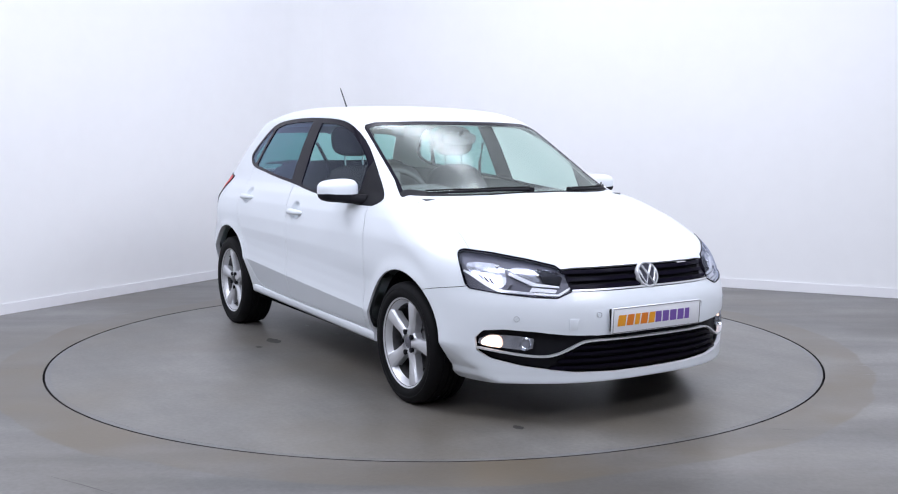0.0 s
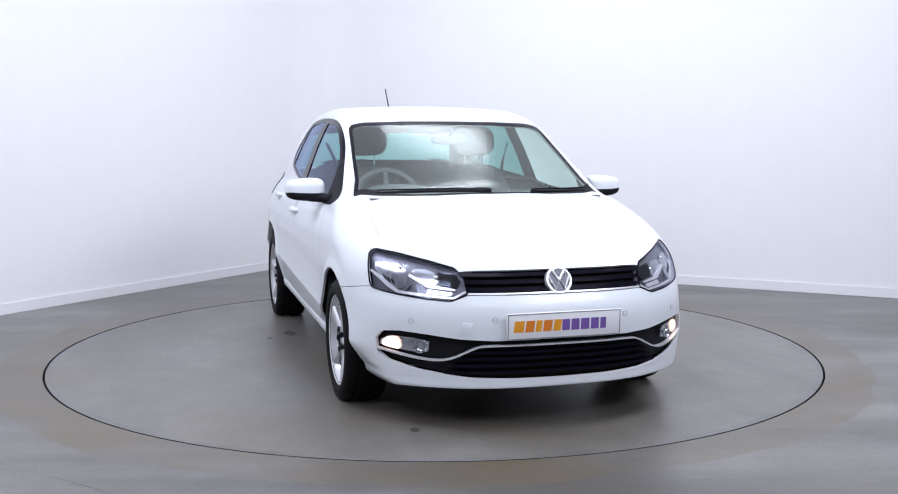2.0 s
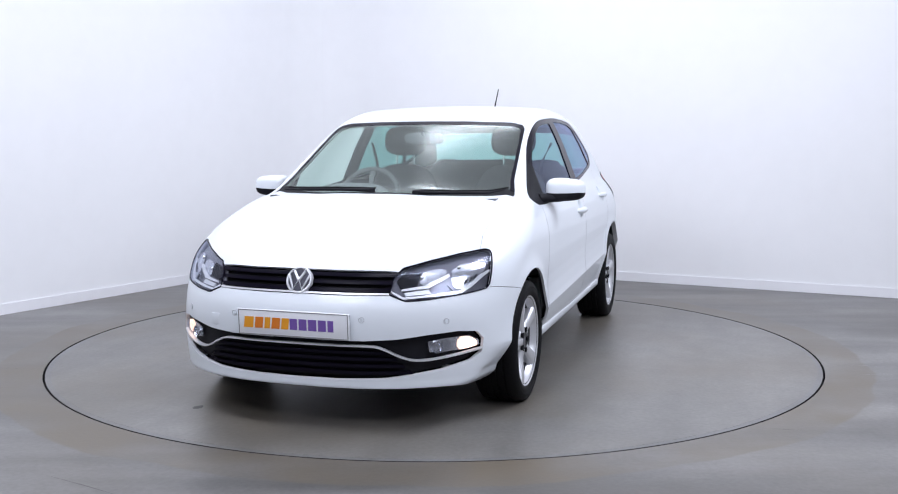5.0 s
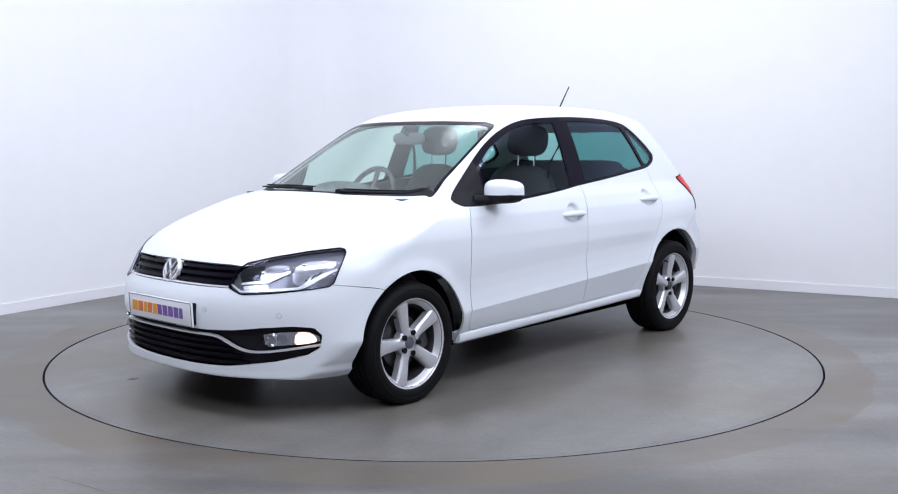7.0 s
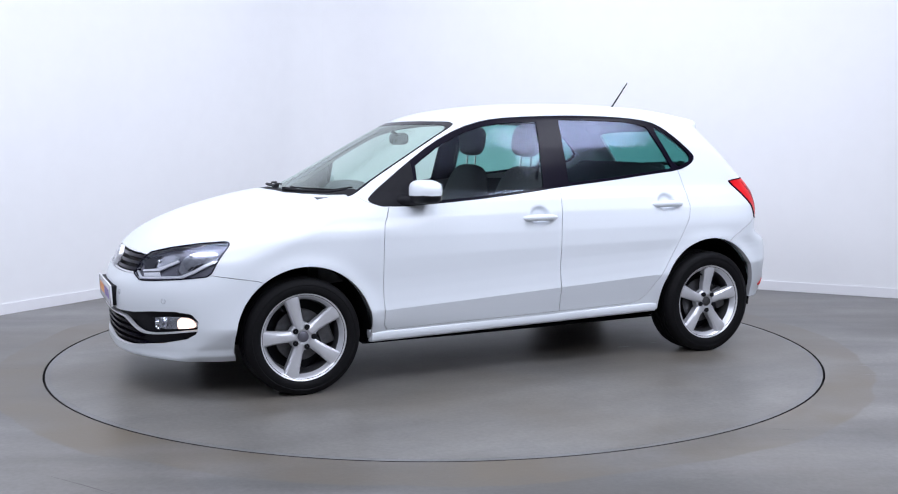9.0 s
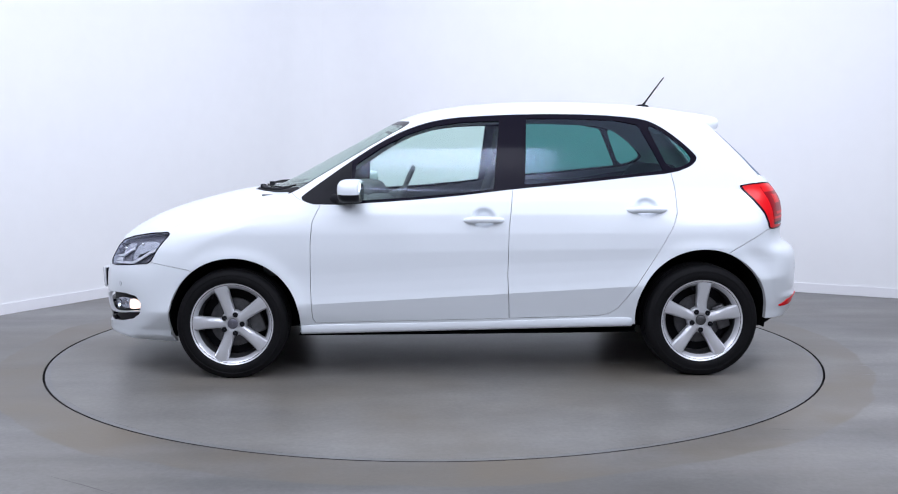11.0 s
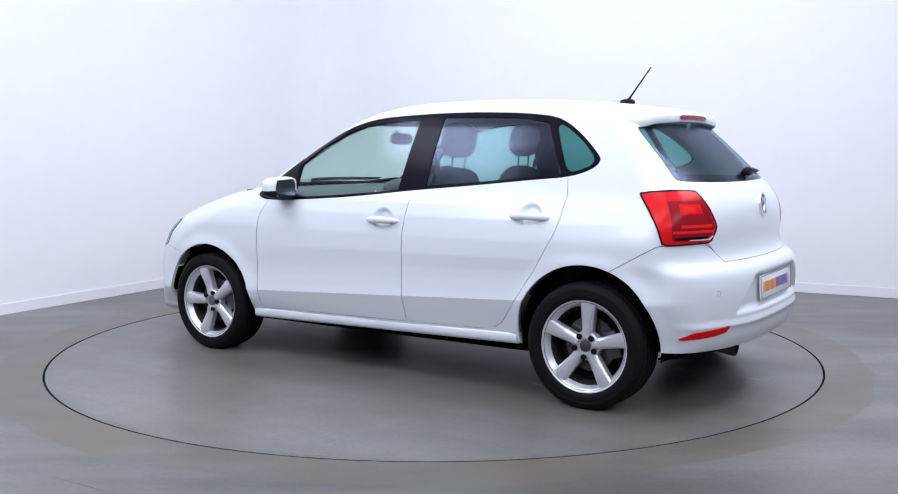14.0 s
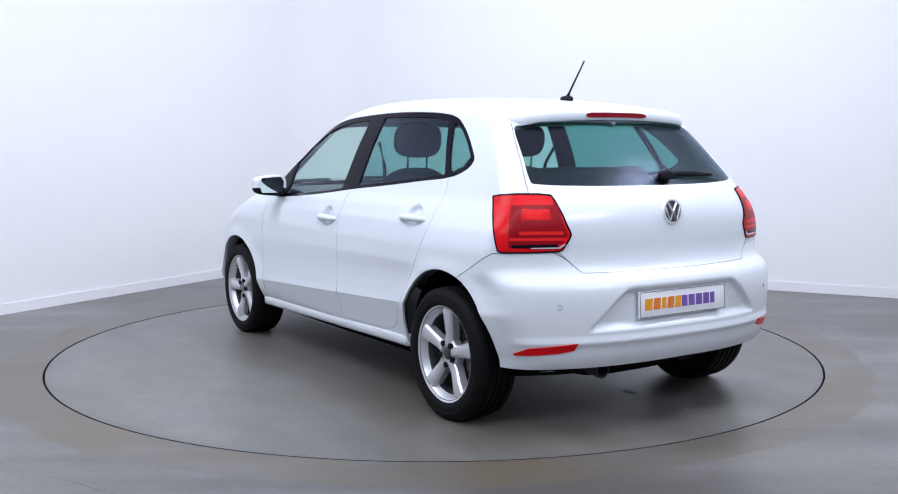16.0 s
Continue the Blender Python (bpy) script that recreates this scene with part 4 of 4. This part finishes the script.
# door handles
for doors, (cx, cz) in ((doors_f, HANDLES[0]), (doors_r, HANDLES[1])):
    for s, ob in enumerate(doors):
        sgn = -1 if s else 1
        y0 = flank(cx + .12, cz)
        n, rows = 11, []
        for i in range(n):
            u = i / (n - 1) * 2 - 1
            bulge = .028 * (1 - abs(u) ** 4)
            rows.append((cx + .103 * u, sgn * (y0 - .010 + bulge), cz + .004 * (1 - u * u)))
        bar = tube(rows, [.010 + .008 * (1 - abs(i / (n - 1) * 2 - 1) ** 3) for i in range(n)], 12)
        part("door_handle", bar, PAINT, ob, "white door handle")

# door mirrors
for sgn in (1, -1):
    cap = cushion(.180, .200, .130, 3.4, 24)
    pv = []
    for x, y, z in cap[0]:
        t = (y + .100) / .200
        x *= 1 - .30 * t
        z = z * (1 - .22 * t) + .012 * (1 - t) * 0
        if x < 0:
            x = max(x * .80, -.046)
        pv.append((x - .012 * t, y, z))
    place = Matrix.Translation((.606, sgn * .872, .975)) @ Matrix.Diagonal((1, sgn, 1, 1)) @ pose(0, 0, 0, 0, 0, -8)
    upper = ([p for p in pv], [f for f in cap[1] if sum(pv[i][2] for i in f) / len(f) > -.014])
    under = ([(x * .99, y * .99, z * 1.02 - .004) for x, y, z in pv], [f for f in cap[1] if sum(pv[i][2] for i in f) / len(f) <= -.008])
    body_m = part("door_mirror", moved(upper, place), PAINT, car, "white door mirror with a black base")
    part("mirror_base", moved(under, place), DULL, body_m)
    part("mirror_arm", tube([(.700, sgn * .745, .925), (.665, sgn * .790, .930), (.63, sgn * .850, .935)], [.030, .024, .026], 12), DULL, body_m)
    part("mirror_pane", moved(prism([(-.066, -.044), (.06, -.046), (.074, .0), (.06, .042), (-.056, .047), (-.074, .02)], .004), place @ pose(-.0535, -.004, 0, 0, 0, 93.8)), MIRROR, body_m)

# roof aerial
base = drop_on(-1.075, 0)
aerial = part("aerial_base", moved(cushion(.085, .040, .036, 2.3, 12), Matrix.Translation(base + Vector((0, 0, .006)))), DULL, car, "black roof aerial")
part("aerial_rod", tube([base + Vector((-.005, 0, .015)), base + Vector((-.022, 0, .040)), (-1.203, 0, 1.610)], [.010, .005, .0035], 8), DULL, aerial)

# rear spoiler with the high brake light
def spoiler_geo():
    sec = [(-1.23, 1.405), (-1.31, 1.397), (-1.385, 1.385), (-1.424, 1.375), (-1.434, 1.368), (-1.439, 1.357), (-1.437, 1.332), (-1.432, 1.325), (-1.412, 1.324), (-1.375, 1.328), (-1.335, 1.345)]
    vs, fs, n = [], [], 41
    for i in range(n):
        y = -.545 + 1.09 * i / (n - 1)
        u = abs(y) / .545
        pull = .07 * y * y + .10 * max(0, u - .86) / .14 * .7
        for x, z in sec:
            w = np.clip((-1.24 - x) / .2, 0, 1)
            vs.append((x + (.42 * abs(y) ** 3 * .6 + pull * w), y, z - .085 * y * y - .02 * max(0, u - .8) / .2))
    k = len(sec)
    for i in range(n - 1):
        for j in range(k):
            fs.append((i * k + j, i * k + (j + 1) % k, (i + 1) * k + (j + 1) % k, (i + 1) * k + j))
    fs += [tuple(range(k))[::-1], tuple(range((n - 1) * k, n * k))]
    return vs, [f[::-1] for f in fs]


part("spoiler", spoiler_geo(), PAINT, tailgate, "white roof spoiler", smooth=50)
bl_rows = [(-.185 + .37 * i / 14) for i in range(15)]
vs = []
for y in bl_rows:
    e = 1 - max(0, abs(y) - .165) / .02 * .6
    x = -1.4385 + .42 * abs(y) ** 3 * .6 + .07 * y * y
    z0 = 1.3455 - .085 * y * y
    vs += [(x + .004, y, z0 + .0145 * e), (x - .004, y, z0 + .011 * e), (x - .004, y, z0 - .009 * e), (x + .008, y, z0 - .0125 * e)]
part("brake_light", (vs, [(a * 4 + j, a * 4 + j + 1, a * 4 + j + 5, a * 4 + j + 4) for a in range(14) for j in range(3)]), BRAKERED, tailgate, "dark red high brake light")


# wipers
def wiper(points, parent, width=.009, label="black wiper arm and blade"):
    arm = part("wiper", tube(points, [width * 1.3] + [width] * (len(points) - 2) + [width * .5], 8), DULL, parent, label)
    return arm


for pts in ([(1.14, -.02), (1.135, -.20), (1.09, -.42), (1.02, -.575)], [(1.155, .22), (1.11, .40), (1.02, .56), (.945, .625)]):
    path = [drop_on(x, y, .006 + .004 * i) for i, (x, y) in enumerate(pts)]
    w = wiper(path, car, .0075)
    part("blade", tube([p + Vector((-.028, .01, .010)) for p in path], .0045, 6), RUBBER, w)
    part("pivot", moved(lathe([(.001, .012), (.016, .010), (.018, -.01)], 16), Matrix.Translation(path[0]) @ pose(0, 0, 0, 90)), DULL, w)
rw = [front_of(y, z, .012, back=True) for y, z in ((-.03, 1.070), (-.10, 1.082), (-.24, 1.080), (-.40, 1.073))]
w = wiper(rw, tailgate, .013, "black rear wiper")
part("pivot", moved(cushion(.04, .085, .045, 2.5, 12), Matrix.Translation(rw[0] + Vector((-.008, -.03, .008)))), DULL, w)


# round badges, as plain shapes
def badge(place, r, parent):
    b = part("badge", moved(lathe([(.001, .004), (r * .84, .004), (r * .86, .009), (r * .96, .009), (r, .004), (r, -.012)], 48), place), BADGE, parent, "round chrome badge on a dark disc")
    part("badge_disc", moved(lathe([(.001, .0055), (r * .82, .0055), (r * .83, .004)], 40), place), BADGE_DARK, b)
    for pts in ([(-.44, .66), (-.02, -.02), (.02, -.02), (.44, .66)], [(-.78, .34), (-.36, -.74), (0, .02), (.36, -.74), (.78, .34)]):
        part("badge_bar", moved(tube([(x * r, .007, z * r) for x, z in pts], r * .10, 6), place), BADGE, b)
    return b


badge(Matrix.Translation(front_of(0, .634, .004)) @ pose(0, 0, 0, 0, -22, 0) @ pose(0, 0, 0, 0, 0, -90), .060, car)
badge(Matrix.Translation(front_of(0, .922, .003, back=True)) @ pose(0, 0, 0, 0, 8, 0) @ pose(0, 0, 0, 0, 0, 90), .055, tailgate)


# plates: white, with plain bars in place of the lettering
def number_plate(place, parent):
    p = part("number_plate", moved(rbox(.522, .010, .113, .004, 2), place), PLATE, parent, "white plate with orange and purple bars")
    for z in (-.0525, .0525):
        part("plate_border", moved(rbox(.512, .002, .003, 0, at=(0, .0055, z)), place), GREY, p)
    for x in (-.2555, .2555):
        part("plate_border", moved(rbox(.003, .002, .105, 0, at=(x, .0055, 0)), place), GREY, p)
    x = .232
    for i in range(10):
        wdt = (.052, .046, .034, .046, .042, .042, .044, .046, .044, .034)[i]
        lean = .006 if i < 5 else 0
        m = (ORANGE, AMBER)[i % 2] if i < 5 else PURPLE
        poly = [(x, -.024), (x - wdt + .008, -.024), (x - wdt + .008 - lean, .024), (x - lean, .024)]
        part("plate_bar", moved(prism(poly, .0012, .0052), place), m, p, smooth=0)
        x -= wdt
    return p


front_plate = number_plate(Matrix.Translation((2.066, 0, .455)) @ pose(0, 0, 0, 0, 3, 0) @ pose(0, 0, 0, 0, 0, -90), front_bumper)
number_plate(Matrix.Translation((front_of(0, .53, .010, back=True).x, 0, .541)) @ pose(0, 0, 0, 0, 4, 0) @ pose(0, 0, 0, 0, 0, 90), rear_bumper)
part("plate_holder", rbox(.03, .50, .10, .006, at=(2.047, 0, .455)), DULL, front_bumper)

# parking sensors and the towing cover
for y, z in ((.30, .482), (.62, .468)):
    for sgn in (1, -1):
        for back in (False, True):
            if back and y < .5:
                continue
            q = front_of(sgn * y, z + (.085 if back else 0), .001, back)
            turn = (-90 if not back else 90) + sgn * (1 if not back else -1) * (12 if y < .5 else 40)
            part("parking_sensor", moved(lathe([(.001, .002), (.0075, .002), (.0085, .0005), (.010, .0015), (.0105, -.004)], 20), Matrix.Translation(q) @ pose(0, 0, 0, 0, 0, turn)), PAINT, rear_bumper if back else front_bumper)
            part("sensor_ring", moved(lathe([(.0105, .001), (.0125, .0016), (.0128, -.004)], 20), Matrix.Translation(q) @ pose(0, 0, 0, 0, 0, turn)), SEAMGREY, rear_bumper if back else front_bumper)
q = front_of(-.41, .445, .0002)
part("towing_cover", moved(rbox(.050, .003, .050, .0012), Matrix.Translation(q) @ pose(0, 0, 0, 0, 0, -90 - 14)), PAINT, front_bumper, "square white towing eye cover")
# exhaust
part("exhaust_pipe", moved(lathe([(.030, .0), (.030, .10), (.034, .102), (.036, .09), (.036, -.15), (.030, -.15)], 28), Matrix.Translation((-1.715, .40, .283)) @ pose(0, 0, 0, -8, 0, 90)), PIPE, car, "single round exhaust tail pipe")
part("silencer", cushion(.30, .60, .14, 4, 18, (-1.48, .05, .245)), LINER, car, "dark exhaust silencer")


# ---- inside the car ----
cab = inside(half, every(ahead(-1.70), behind(.98), lambda v: .30 - v[:, 2]))
for g in (grown(g_dlo, -.012), every(facing(SCREEN), ahead(.15), g_behind), every(facing(REAR_GLASS, 1), behind(-1.25))):
    cab = split(cab, g)[1]
for cx, cz, r in (ARCH_F, ARCH_R):
    cab = split(cab, every(lambda v, cx=cx, cz=cz, r=r: np.hypot(v[:, 0] - cx, v[:, 2] - cz) - r, outer_side))[1]
upper_cab, lower_cab = split(cab, lambda v: .99 + ease(-v[:, 0], .7, 1.2) * .06 - v[:, 2])
skin_part("headlining", whole(upper_cab), LINING, car, "pale grey headlining and pillar trim", depth=0, lift=-.028)
skin_part("door_lining", whole(lower_cab), DASH, car, "dark grey door cards", depth=0, lift=-.028)
part("cabin_floor", rbox(1.66, 1.36, .05, .01, at=(-.02, 0, .27)), DASH, car)
part("parcel_shelf", rbox(.48, 1.12, .02, .006, at=(-1.36, 0, .985)), DASH, car, "dark grey parcel shelf")
dash = part("dashboard", moved(prism([(1.10, .945), (.90, .945), (.70, .925), (.58, .905), (.50, .86), (.47, .74), (.52, .55), (1.10, .50)], 1.24, -.62), Matrix.Identity(4)), DASH, car, "dark grey dashboard", smooth=40)
part("instrument_hood", cushion(.26, .42, .16, 2.6, 18, (.60, -.36, .915)), DASH, dash)
part("centre_stack", cushion(.20, .30, .40, 4, 18, (.50, 0, .72)), DASH, dash)
for y in (-.60, -.10, .10, .60):
    part("air_vent", moved(lathe([(.001, .004), (.030, .004), (.036, .010), (.040, 0)], 24), Matrix.Translation((.485, y, .84)) @ pose(0, 0, 0, 0, 0, 90)), GREY, dash)
ringv = [(.185 * math.cos(2 * math.pi * i / 40), 0, .185 * math.sin(2 * math.pi * i / 40)) for i in range(41)]
wheel_pose = pose(.375, -.36, .895, 0, -24, 0) @ pose(0, 0, 0, 0, 0, 90)
steer = part("steering_wheel", moved(tube(ringv, .016, 10, False), wheel_pose), DASH, car, "dark three-spoke steering wheel")
part("boss", moved(cushion(.15, .06, .13, 2.6, 12), wheel_pose), DASH, steer)
for a in (0, 180, 270):
    part("wheel_spoke", moved(rbox(.15, .018, .032, .006, at=(.11, 0, 0)), wheel_pose @ pose(0, 0, 0, 0, a, 0)), DASH, steer)
part("column", tube([(.38, -.36, .89), (.62, -.36, .80)], .045, 12), DASH, steer)


def seat(y):
    s = part("front_seat", moved(cushion(.52, .50, .16, 4, 18), pose(.06, y, .50, 0, -6, 0)), CLOTH, car, "charcoal cloth front seat with a headrest")
    back = cushion(.15, .52, .60, 3.6, 24)
    bv = [(x, yy * (1 - .22 * max(0, z) / .30), z) for x, yy, z in back[0]]
    part("backrest", moved((bv, back[1]), pose(-.178, y, .79, 0, -14, 0)), CLOTH, s)
    part("headrest", moved(cushion(.095, .285, .190, 3, 18), pose(-.255, y, 1.235, 0, -8, 0)), CLOTH, s)
    for d in (-.06, .06):
        part("headrest_post", tube([(-.240, y + d, 1.03), (-.255, y + d, 1.20)], .006, 8), CHROME, s)


seat(.36)
seat(-.36)
bench = part("rear_seat", moved(cushion(.50, 1.24, .16, 4, 24), pose(-.78, 0, .52, 0, -5, 0)), CLOTH, car, "charcoal cloth rear bench seat")
part("backrest", moved(cushion(.15, 1.24, .62, 4, 24), pose(-1.06, 0, .80, 0, -18, 0)), CLOTH, bench)
for y in (-.36, .36):
    part("headrest", moved(cushion(.08, .23, .105, 3, 15), pose(-1.145, y, 1.050, 0, -10, 0)), CLOTH, bench)
    for d in (-.05, .05):
        part("headrest_post", tube([(-1.13, y + d, .99), (-1.145, y + d, 1.04)], .006, 8), CHROME, bench)
mir = part("rear_view_mirror", moved(cushion(.03, .235, .070, 3.4, 15), pose(.405, 0, 1.245, 0, 0, 4)), DASH, car, "dark grey rear-view mirror")
part("mirror_stem", tube([(.41, 0, 1.262), (.45, 0, 1.29)], .010, 8), DULL, mir)
for sgn in (1, -1):
    part("belt", tube([(-.26, sgn * .60, 1.22), (-.22, sgn * .55, 1.10), (-.20, sgn * .53, .80)], .010, 6), DULL, car)


# ---- what moves: the turntable carries the car round ----
OFFSET = (-.1604, .0143)


def heading(t):
    """Degrees turned past the head-on view."""
    start = ((0, -30.52), (.25, -30.15), (.5, -29.25), (.75, -28.0), (1.0, -26.42), (1.25, -24.45), (1.5, -22.0))
    if t >= 1.75:
        return -16.18 + 11.72 * (t - 2.0)
    return float(np.interp(t, *zip(*start, (1.75, -19.11))))


def motions():
    times = [0, .25, .5, .75, 1.0, 1.25, 1.5, 1.75] + [2 + .5 * i for i in range(29)]
    spun = [(t, pose(0, 0, 0, 0, 0, -90 - heading(t))) for t in times]
    walk(turntable, spun)
    walk(car, [(t, m @ Matrix.Translation((*OFFSET, LIFT))) for t, m in spun])


motions()
